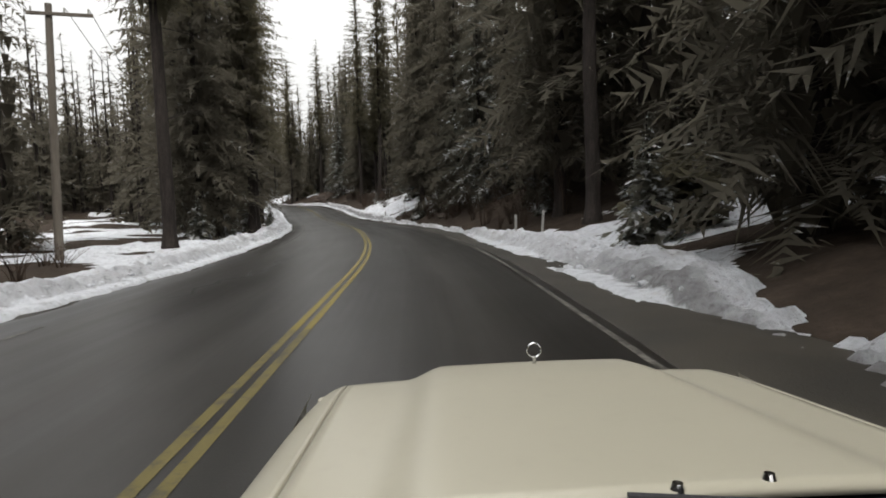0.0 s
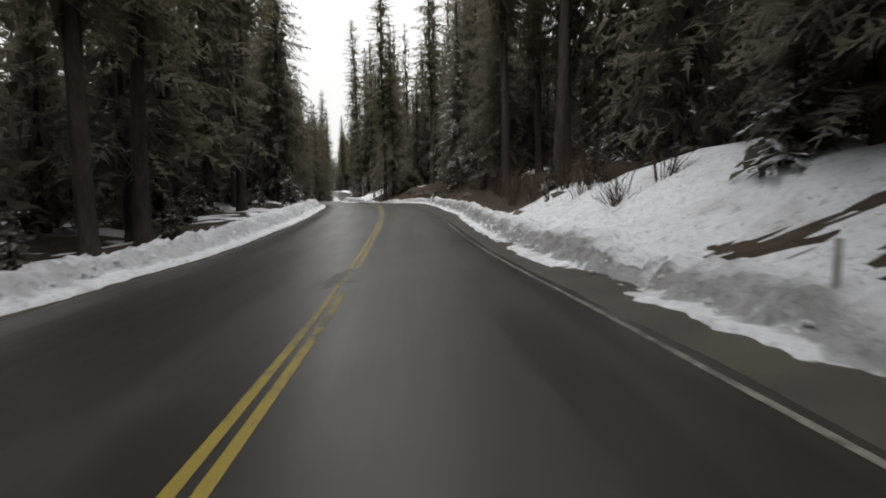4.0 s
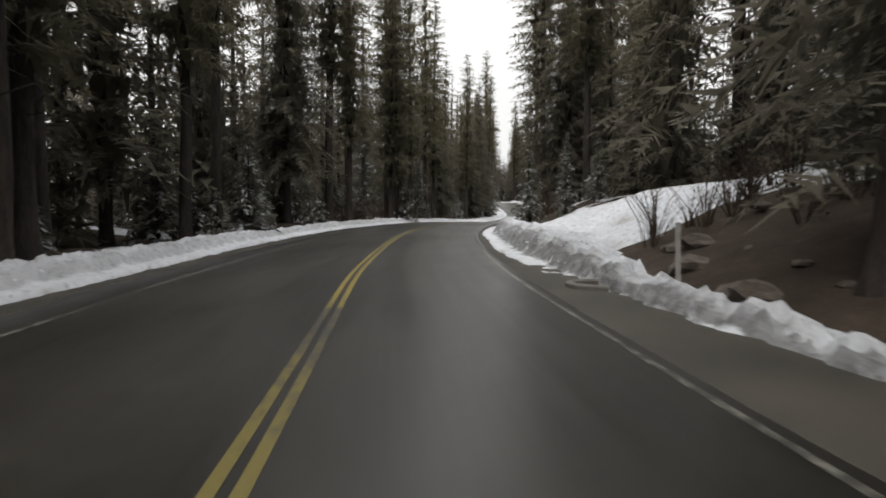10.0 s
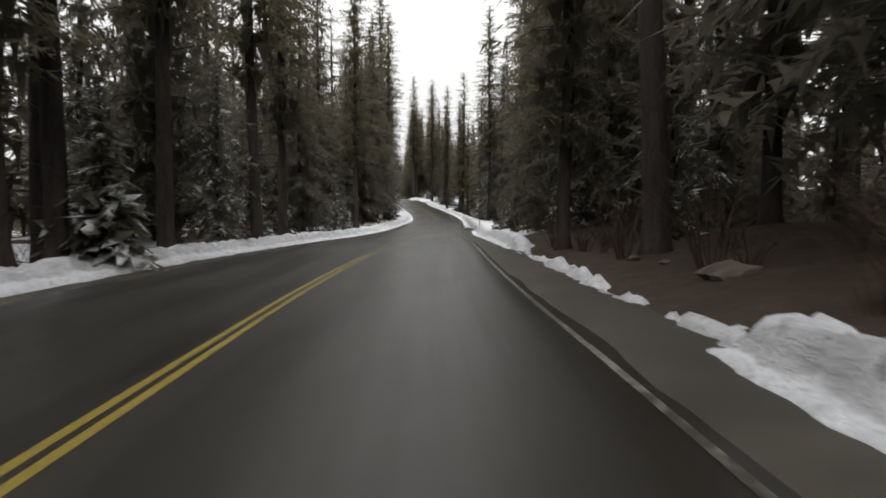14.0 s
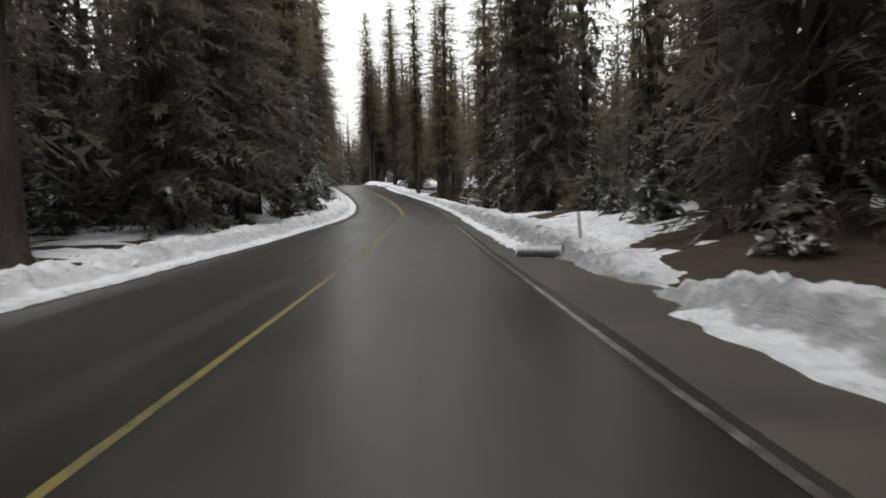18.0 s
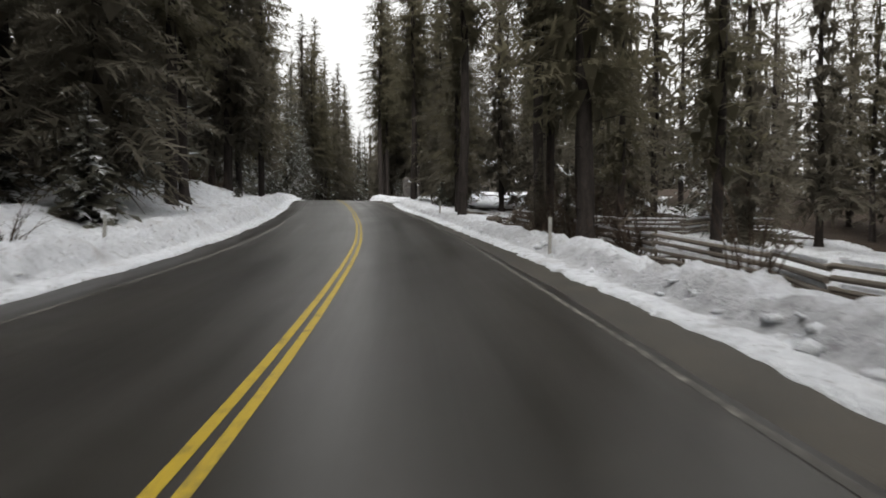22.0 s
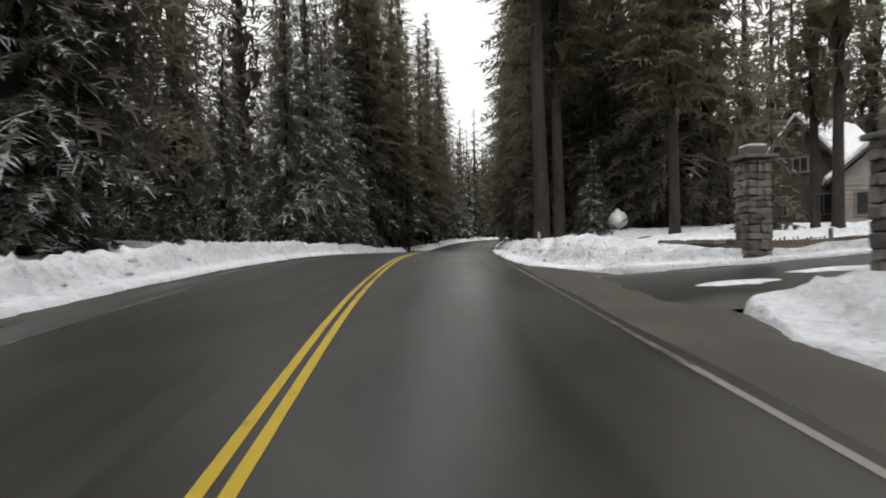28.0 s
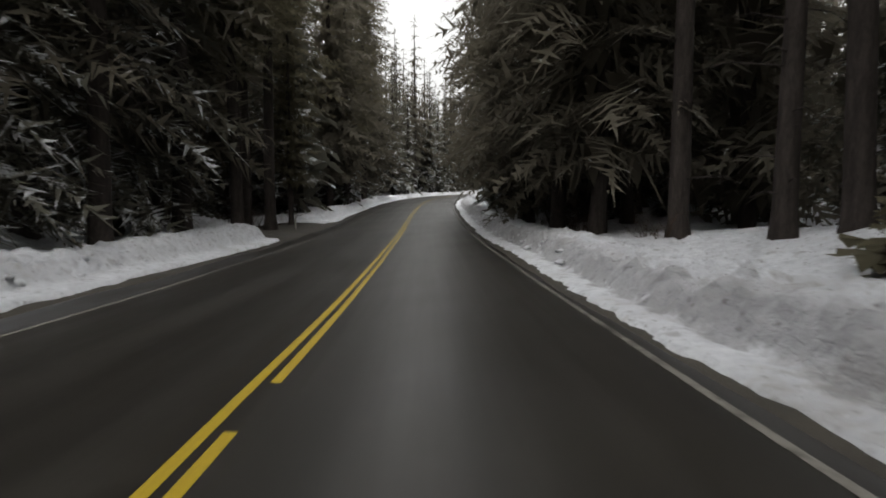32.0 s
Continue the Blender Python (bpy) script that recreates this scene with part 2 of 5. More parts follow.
M_PINE = foliage_material("pine_needles", (0.108, 0.097, 0.066), (0.140, 0.127, 0.086), -0.02)
M_BARK = bark_material("fir_bark", (0.023, 0.019, 0.018), (0.056, 0.047, 0.043))
M_TWIG = bark_material("bare_twigs", (0.045, 0.032, 0.025), (0.09, 0.066, 0.05))
M_WOOD = two_tone("weathered_wood", (0.10, 0.085, 0.07), (0.20, 0.175, 0.15), 3, 40, 0.85, stretch=(1, 1, 0.1))
M_METAL = two_tone("galvanised_metal", (0.32, 0.33, 0.34), (0.45, 0.46, 0.47), 4, 60, 0.45, 0.8, 0.1)
M_DARK = two_tone("dark_rubber", (0.012, 0.012, 0.014), (0.025, 0.025, 0.028), 8, 80, 0.6)


# ---------------------------------------------------------------- the road's line
def catmull(values):
    p = np.array([2 * values[0] - values[1], *values, 2 * values[-1] - values[-2]])
    u = np.linspace(0, 1, 20, endpoint=False)
    o = []
    for a, b, c, d in zip(p[:-3], p[1:-2], p[2:-1], p[3:]):
        o.extend(0.5 * (2 * b + (c - a) * u + (2 * a - 5 * b + 4 * c - d) * u**2 + (3 * b - a - 3 * c + d) * u**3))
    return np.array(o + [p[-2]])


LINE = np.stack([catmull(ROAD_X), catmull(ROAD_Y), catmull(ROAD_Z)], 1)
STATION = np.concatenate([[0], np.cumsum(np.hypot(*np.diff(LINE[:, :2], axis=0).T))])
STATION -= STATION[60]
TANGENT = np.gradient(LINE[:, :2], axis=0)
TANGENT /= np.hypot(*TANGENT.T)[:, None]
S_MIN, S_MAX = STATION[0] + 1, STATION[-1] - 1


def road_at(s, d, z=0.0):
    """The world's place of station s, d metres to the right of the centre line, z over the road. Takes arrays."""
    s, d, z = np.broadcast_arrays(np.asarray(s, float), np.asarray(d, float), np.asarray(z, float))
    p = [np.interp(s, STATION, LINE[:, k]) for k in range(3)]
    tx, ty = np.interp(s, STATION, TANGENT[:, 0]), np.interp(s, STATION, TANGENT[:, 1])
    return np.stack([p[0] + ty * d, p[1] - tx * d, p[2] + z], -1)


def heading(s):
    return math.degrees(math.atan2(-np.interp(s, STATION, TANGENT[:, 0]), np.interp(s, STATION, TANGENT[:, 1])))


def smooth(x, a, b):
    u = np.clip((np.asarray(x, float) - a) / (b - a), 0, 1)
    return u * u * (3 - 2 * u)


def waves(x, y, seed, size):
    """Smooth lumps, about -1 to 1, of that size in metres."""
    r = np.random.RandomState(seed)
    o = 0
    for k in range(7):
        a, f, ph = r.uniform(0, 6.283), r.uniform(0.6, 1.7) * 6.283 / size, r.uniform(0, 6.283)
        o = o + np.sin((x * math.cos(a) + y * math.sin(a)) * f + ph)
    return o / 3.2


def along(s, *stops):
    return np.interp(s, [a for a, _ in stops], [b for _, b in stops])


def rise(s, d):
    """How high the ground lies over the road, off its edge."""
    s, d = np.asarray(s, float), np.asarray(d, float)
    right = along(s, (-60, 1.2), (20, 1.4), (35, 2.2), (60, 2.0), (75, 2.6), (100, 2.6), (125, 2.8), (150, 2.3), (160, 2.0), (178, 2.0), (195, 1.2), (215, 1.0),
                  (250, 0.8), (270, 0.5), (295, 0.2), (312, -1.0), (335, -0.8), (350, -0.35), (365, 0.3), (376, 0.5), (420, 0.6), (700, 1.0))
    left = along(s, (-60, -0.4), (60, -0.3), (110, 0.1), (180, 0.0), (260, 0.1), (300, 0.5), (330, 1.2), (345, 1.55), (358, 0.7), (366, 0.4), (700, 0.3))
    r = right * smooth(d, 5.2, 12.5) + 0.06 * right * np.clip(d - 12, 0, 60)
    l = left * smooth(-d, 5.0, 11.0) + 0.01 * np.clip(-d - 12, 0, 60)
    base = -0.12 * (1 - smooth(np.abs(d), 4.8, 6.0))
    lump = 0.16 * waves(s, d, 3, 7.0) + 0.35 * waves(s, d, 4, 23.0)
    return np.where(d > 0, r, l) + base + lump * smooth(np.abs(d), 5.5, 10)


# ---------------------------------------------------------------- mesh helpers
def mesh_of(name, verts, faces, material, shade=False):
    me = bpy.data.meshes.new(name)
    verts, faces = np.asarray(verts, dtype=np.float32), np.asarray(faces, dtype=np.int32)
    n, k = faces.shape
    me.vertices.add(len(verts))
    me.vertices.foreach_set("co", verts.ravel())
    me.loops.add(n * k)
    me.loops.foreach_set("vertex_index", faces.ravel())
    me.polygons.add(n)
    me.polygons.foreach_set("loop_start", np.arange(n, dtype=np.int32) * k)
    if shade:
        me.polygons.foreach_set("use_smooth", np.ones(n, dtype=bool))
    me.update(calc_edges=True)
    me.validate()
    me.materials.append(material)
    return me


def grid_faces(n, m):
    i = np.arange(n - 1)[:, None] * m + np.arange(m - 1)[None]
    return np.stack([i, i + m, i + m + 1, i + 1], -1).reshape(-1, 4)


def sheet(name, s, d, z, material, shade=True):
    """A mesh over stations s and offsets d; d and z are arrays of len(s) x columns."""
    v = road_at(np.broadcast_to(s[:, None], d.shape), d, z)
    me = mesh_of(name, v.reshape(-1, 3), grid_faces(*d.shape)[:, ::-1], material, shade)
    idx = np.empty(len(me.loops), np.int32)
    me.loops.foreach_get("vertex_index", idx)
    flat = np.stack([d.ravel(), np.broadcast_to(s[:, None], d.shape).ravel()], 1)[idx]
    me.uv_layers.new(name="along").data.foreach_set("uv", flat.astype(np.float32).ravel())
    return me


def part(name, bm, material, parent=None, label=""):
    me = bpy.data.meshes.new(name)
    bm.normal_update()
    bm.to_mesh(me)
    bm.free()
    me.materials.append(material)
    ob = new(name, me)
    if parent is not None:
        ob.parent = parent
    return tagged(ob, label)


def part_mesh(name, me, parent=None, label=""):
    ob = new(name, me)
    if parent is not None:
        ob.parent = parent
    return tagged(ob, label)


def box(bm, cx, cy, cz, sx, sy, sz, m=None, bevel=0.0):
    """A box of full size sx, sy, sz about its centre, added to bm."""
    r = bmesh.ops.create_cube(bm, size=1.0, matrix=Matrix.Translation((cx, cy, cz)) @ Matrix.Diagonal((sx, sy, sz, 1)))
    vs = r["verts"]
    if m is not None:
        bmesh.ops.transform(bm, matrix=m, verts=vs)
    if bevel:
        es = list({e for v in vs for e in v.link_edges})
        bmesh.ops.bevel(bm, geom=es, offset=bevel, segments=2, affect="EDGES", profile=0.6)


def rod(bm, a, b, ra, rb, seg=8):
    """A tapered rod from a to b."""
    a, b = Vector(a), Vector(b)
    q = (b - a).to_track_quat("Z", "Y").to_matrix().to_4x4()
    bmesh.ops.create_cone(bm, cap_ends=True, segments=seg, radius1=ra, radius2=rb, depth=(b - a).length, matrix=Matrix.Translation((a + b) / 2) @ q)


def empty(name, m=None):
    ob = new(name)
    ob.empty_display_size = 0.2
    if m is not None:
        ob.matrix_world = m
    return ob


def spot(s, d, z=None, turn=0.0):
    """A pose on the ground at station s, offset d, turned with the road."""
    if z is None:
        z = float(rise(s, d))
    x, y, h = road_at(s, d, z)
    return pose(x, y, h, 0, 0, heading(s) + turn)


# ---------------------------------------------------------------- ground, road, snow
def build_ground():
    def axis(lo, hi, step, far):
        mid = np.arange(lo, hi + 0.1, step)
        out = step * np.cumsum(1.45 ** np.arange(1, 40))
        out = out[out < far]
        return np.concatenate([lo - out[::-1], mid, hi + out])

    x, y = axis(-300, 90, 2.5, 3500), axis(-80, 660, 2.5, 3500)
    gx, gy = np.meshgrid(x, y, indexing="ij")
    px, py = gx.ravel(), gy.ravel()
    best, idx = np.full(len(px), 1e18), np.zeros(len(px), int)
    for k in range(0, len(LINE), 4):
        q = (px - LINE[k, 0]) ** 2 + (py - LINE[k, 1]) ** 2
        hit = q < best
        best[hit], idx[hit] = q[hit], k
    off = (px - LINE[idx, 0]) * TANGENT[idx, 1] - (py - LINE[idx, 1]) * TANGENT[idx, 0]
    fwd = (px - LINE[idx, 0]) * TANGENT[idx, 0] + (py - LINE[idx, 1]) * TANGENT[idx, 1]
    s = STATION[idx] + np.clip(fwd, -4, 4)
    z = np.interp(s, STATION, LINE[:, 2]) + rise(s, off)
    z -= 0.35 * (1 - smooth(np.abs(off), 4.5, 7.0))
    me = mesh_of("ground", np.stack([px, py, z], 1), grid_faces(len(x), len(y))[:, ::-1], M_GROUND, True)
    tagged(new("ground", me), "dark brown forest floor of duff and bare earth", "ground", kind="structure")


def right_line(s):
    """Where the right-hand edge line runs, off the centre line."""
    return along(s, (-60, 3.4), (3, 3.4), (20, 3.7), (36, 3.8), (80, 3.6), (97, 3.45), (124, 3.25), (149, 3.22), (160, 3.4), (184, 3.82), (197, 3.88), (237, 3.7), (281, 3.6), (307, 3.42), (330, 3.48), (342, 3.4), (382, 3.5), (393, 3.65), (412, 3.6), (700, 3.5))


def centre(s):
    """Where the painted centre lies, off the road's middle."""
    return along(s, (-60, 0.03), (5, 0.03), (18, 0.09), (35, 0.08), (80, 0.07), (98, 0.02), (108, -0.02), (122, 0.04), (160, 0.0), (240, 0.0), (262, 0.05), (280, 0.06), (304, 0.08), (320, 0.05), (340, 0.07), (368, 0.06), (388, -0.02), (396, 0.03), (409, 0.13), (700, 0.1))


def build_road():
    s = np.arange(S_MIN, S_MAX, 1.0)
    one = np.ones((len(s), 1))
    cols = np.array([-4.6, -4.3, -3.4, -1.7, 0, 1.7, 3.4, 4.1, 4.4])
    z = 0.03 - 0.012 * np.abs(cols)
    z[0] = z[-1] = -0.3
    edge = 0.12 * waves(s, 0 * s, 9, 4.0)[:, None] * (np.abs(cols) > 4.0)
    road = new("road", sheet("road", s, cols * one + edge, z * one, M_ASPHALT))
    tagged(road, "damp dark grey two-lane asphalt road", "road", kind="structure")

    def strip(name, at, width, mat, label, spans):
        for a, b in spans:
            q = np.arange(a, b + 0.01, 1.0) if b - a > 2 else np.array([a, b])
            c = np.array([-width / 2, width / 2]) + (at(q)[:, None] if callable(at) else at)
            wob = 0.015 * waves(q, 0 * q, 5, 9.0)[:, None]
            zz = (0.034 - 0.012 * np.abs(c)) * np.ones((len(q), 1))
            ob = new(name, sheet(name, q, c * np.ones((len(q), 1)) + wob, zz, mat))
            tagged(ob, label, "road marking", "road markings", "structure")

    fresh = "yellow centre line painted on asphalt"
    faded = "faded dirty yellow centre line on asphalt"
    dull = "dull worn yellow centre line on asphalt"
    for off, worn_away in ((-0.08, ()), (0.08, ((70.2, 73.5), (230, 262), (411.5, 412.1)))):
        def spans(a, b):
            cut = [a] + [v for lo, hi in worn_away if a < lo and hi < b for v in (lo, hi)] + [b]
            return list(zip(cut[::2], cut[1::2]))

        at = (lambda o: lambda q: centre(q) + o)(off)
        strip("centre_line", at, 0.09, M_YELLOW, fresh, spans(299, S_MAX))
        strip("centre_line", at, 0.09, M_DULL, dull, spans(7, 132) + spans(152, 212))
        strip("centre_line", at, 0.09, M_FADED, faded, spans(S_MIN, 7) + spans(132, 152) + spans(212, 299))
    strip("edge_line", right_line, 0.09, M_WHITE, "faded white edge line painted on asphalt", [(S_MIN, S_MAX)])
    strip("edge_line", -3.45, 0.09, M_WHITE, "faded white edge line painted on asphalt", [(S_MIN, 8), (26, 60), (140, 180), (285, S_MAX)])
    # grit along the right-hand edge
    q = np.arange(S_MIN, S_MAX, 0.7)
    a, b = right_line(q) + 0.13 + 0.05 * waves(q, 0 * q, 11, 6), 5.6 + 0.2 * waves(q, 0 * q, 12, 5)
    d = np.stack([a, a + 0.1, (a + b) / 2, b], 1)
    zz = np.stack([0.02 - 0.012 * a, 0.037 - 0.012 * a, 0.004 + 0.02 * waves(q, q, 13, 1.5), -0.1 + 0 * q], 1)
    sh = new("road_shoulder", sheet("road_shoulder", q, d, zz, M_GRAVEL))
    tagged(sh, "brown grit shoulder beside the asphalt", "road shoulder", kind="structure")
    # and along the left-hand edge
    d = np.stack([-5.6 + 0.15 * waves(q, 0 * q, 14, 5), -5.15 + 0.1 * waves(q, 0 * q, 15, 3), -4.45 + 0 * q, -4.05 + 0 * q], 1)
    zz = np.stack([-0.28 + 0 * q, -0.07 + 0.02 * waves(q, q, 16, 1.5), -0.03 + 0 * q, -0.05 + 0 * q], 1)
    sh = new("road_shoulder", sheet("road_shoulder", q, d, zz, M_GRAVEL))
    tagged(sh, "narrow brown grit shoulder between asphalt and snow", "road shoulder", kind="structure")


def snow_right(s, d):
    edge = along(s, (-60, 4.5), (5, 4.4), (20, 4.35), (33, 5.0), (60, 4.7), (80, 4.25), (97, 4.55), (120, 4.7), (139, 4.9), (150, 4.45), (158, 4.15), (164, 3.95), (174, 4.1), (185, 4.4), (197, 5.0), (238, 4.75), (252, 4.75), (262, 4.45),
                 (282, 4.3), (309, 4.3), (332, 4.05), (343, 3.75), (352, 3.9), (361, 4.6), (363, 7.5), (368, 7.3), (369.5, 5.0), (373, 5.0), (375.4, 5.8), (376.3, 8), (377.0, 14), (379.2, 14), (380.2, 8.2), (381.5, 5.0), (383.5, 4.0), (388, 3.7), (400, 4.0), (414, 4.0), (700, 4.0))
    h = along(s, (-60, 0.2), (0, 0.2), (22, 0.26), (30, 0.15), (55, 0.15), (70, 0.33), (100, 0.42), (125, 0.34), (138, 0.26), (152, 0.26), (160, 0.46), (185, 0.45), (200, 0.15), (213, 0.15), (225, 0.27),
              (253, 0.27), (256, 0.15), (261, 0.15), (265, 0.36), (300, 0.36), (310, 0.28), (326, 0.2), (350, 0.22), (362, 0.2), (364, 0.1), (368.5, 0.1), (370, 0.17), (375, 0.15), (376.6, 0.05), (379, 0.03), (381, 0.2), (384, 0.65), (392, 0.35), (420, 0.4), (700, 0.4))
    cover = along(s, (-60, -0.38), (7, -0.38), (13, 0.04), (22, 0.10), (28, -0.34), (62, -0.34), (72, 0.10), (82, 0.08), (86, -0.24), (120, -0.26), (158, -0.32), (162, 0.14), (167, 0.22), (176, 0.10), (184, -0.3),
                  (216, -0.34), (258, -0.36), (264, -0.05), (268, 0.10), (276, -0.04), (290, 0.04), (304, 0.02), (311, -0.28), (333, -0.28), (346, 0.02), (352, 0.03), (362, 0.15), (700, 0.14))
    return edge, h, cover


def narrow(s, side):
    """How wide the ploughed bank lies, as a share of its full width."""
    if side < 0:
        return along(s, (-60, 0.8), (20, 0.6), (60, 0.7), (110, 0.9), (180, 0.6), (230, 0.7), (290, 1.0), (700, 1.0))
    return along(s, (-60, 0.8), (8, 0.8), (18, 1), (30, 0.35), (58, 0.35), (72, 0.9), (88, 0.75), (110, 0.7), (128, 0.5), (154, 0.55), (160, 1.0), (186, 1.0), (198, 0.4), (214, 0.4), (224, 0.75), (250, 0.7), (260, 1.0), (700, 1.0))


def lying(s, side):
    """How much of the ploughed bank is left: 1 whole, 0 melted away."""
    if side < 0:
        return along(s, (-60, 1), (700, 1))
    return along(s, (-60, 0.4), (4, 0.4), (9, 0.9), (26, 1), (31, 0.75), (44, 0.75), (54, 0.9), (136, 1), (140, 0.6), (155, 0.6), (159, 1), (196, 1), (200, 0.45), (213, 0.45), (219, 1), (253, 1), (256, 0.3), (261, 0.3), (264, 1), (700, 1))


def snow_left(s, d):
    edge = along(s, (-60, 4.4), (0, 4.3), (60, 4.5), (145, 4.8), (165, 5.1), (212, 5.1), (225, 4.7), (270, 4.5), (300, 4.3), (345, 4.5), (365, 4.9), (385, 4.9), (420, 4.9), (433, 4.7), (436, 9.0), (444, 9.0), (448, 4.7), (700, 4.5))
    h = along(s, (-60, 0.2), (0, 0.2), (60, 0.3), (110, 0.35), (140, 0.22), (170, 0.16), (212, 0.16), (240, 0.24), (300, 0.3), (345, 0.4), (370, 0.42), (420, 0.35), (700, 0.3))
    cover = along(s, (-60, 0.02), (20, -0.02), (60, -0.05), (120, -0.1), (185, -0.12), (250, -0.08), (290, 0.05), (310, 0.2), (350, 0.2), (368, -0.1), (420, 0.05), (700, 0.05))
    return edge, h, cover


def patch(s, d):
    """Where more snow is left lying on the slopes: places (station, offset), half sizes and depth."""
    o = 0
    for s0, d0, rs, rd, k in ((85, 8.0, 7, 2.1, 0.48), (126, 11.5, 4.5, 3, 0.42), (149.5, 11.8, 2.6, 1.7, 0.40), (113, 13, 5, 2, 0.36), (236, 8.5, 4, 1.5, 0.36), (247, 8.0, 5, 2.2, 0.45), (266, 6.6, 3.4, 1.6, 0.42), (322, 24, 15, 13.5, 0.55), (405.5, 8.6, 3.2, 2.2, -0.6), (382.6, 10.6, 1.9, 2.6, -0.42)):
        o = o + k * np.exp(-(((s - s0) / rs) ** 4 + ((d - d0) / rd) ** 4))
    return o


def build_snow(side, fn, label):
    s = np.concatenate([np.arange(S_MIN, -6, 1.2), np.arange(-6, 435, 0.16), np.arange(435, S_MAX, 1.2)])
    e, h, cover = (v[:, None] for v in fn(s, 0))
    wide = narrow(s, side)[:, None]
    c = np.concatenate([[-0.06, 0.0, 0.07, 0.16, 0.26, 0.36, 0.46, 0.56, 0.66, 0.76, 0.87, 0.98, 1.1, 1.23, 1.37, 1.52, 1.68, 1.86, 2.05, 2.3, 2.6, 2.95, 3.4, 3.9, 4.5, 5.2, 6, 6.9, 8, 9.5, 11.5, 14, 17, 20, 24, 28]])[None]
    e = e + 0.07 * waves(s, 0 * s, 21 + side, 5.0)[:, None] + 0.05 * waves(s, 0 * s, 31 + side, 0.9)[:, None] + 0.03 * waves(s, 0 * s, 36 + side, 0.4)[:, None]
    d = e + c
    sg = s[:, None] + 0 * d
    w = c / wide
    # clods and slabs: worn ridges between hollows
    def ridge(seed, across):
        return 0.55 - 1.1 * np.sqrt(waves(sg, d, seed + side, across) ** 2 + 0.045)

    lump, clod, chip = ridge(41, 3.0), ridge(51, 1.3), ridge(56, 0.62)
    rough = 0.55 * lump + 0.5 * clod + 0.4 * chip + 0.2 * waves(sg, d, 58 + side, 0.36)
    big = waves(sg, d, 61 + side, 9.0)
    foot = smooth(c, -0.05, 0.05) * 0.115 + 0.03 * smooth(c, 0.1, 0.5)
    berm = h * (smooth(w, 0.5, 0.98) - 0.9 * smooth(w, 1.4, 3.2)) * (1 + 0.5 * rough + 0.25 * big)
    crust = (0.08 + smooth(w, 0.48, 0.85)) * 0.14 * rough
    zr = np.maximum(rise(s[:, None], side * d), -0.06 * (1 - smooth(c, 0.3, 3.0)) - 2 * smooth(c, 0.3, 3.0))
    field = (cover + patch(sg, side * d) + 0.12 * big + 0.10 * rough) * smooth(w, 1.5, 3.2)
    z = zr + foot * (1 - smooth(w, 1.6, 3.0)) + berm + crust * (1 - 0.6 * smooth(w, 2, 4)) + field
    z = z - (1 - np.clip(lying(s, side)[:, None] + (0.35 * big + 0.2 * rough) * (lying(s, side)[:, None] < 0.97), 0, 1)) * 0.45 * smooth(c, -0.05, 0.1) * (1 - smooth(w, 2.0, 3.5))
    z[:, 0] = -0.12
    me = sheet("snow_bank", s, side * d, z, M_SNOW)
    idx = np.empty(len(me.loops), np.int32)
    me.loops.foreach_get("vertex_index", idx)
    if side > 0:
        grit = along(s, (-60, 0.9), (9, 0.9), (15, 0.4), (22, 0.3), (50, 0.6), (75, 0.9), (110, 0.8), (135, 0.6), (145, 0.95), (160, 1), (178, 0.8), (200, 0.5), (240, 0.5), (262, 0.95), (285, 0.8), (302, 0.7), (318, 0.4), (345, 0.45), (362, 0.2), (395, 0.2), (408, 0.6), (700, 0.5))
    else:
        grit = along(s, (-60, 0.4), (100, 0.45), (280, 0.4), (310, 0.2), (350, 0.2), (700, 0.25))
    bank = np.stack([np.broadcast_to(w, d.shape).ravel(), np.broadcast_to(grit[:, None], d.shape).ravel()], 1)[idx]
    me.uv_layers.new(name="bank").data.foreach_set("uv", bank.astype(np.float32).ravel())
    if side < 0:
        me.flip_normals()
    tagged(new("snow_bank", me), label, "snow", kind="stuff")


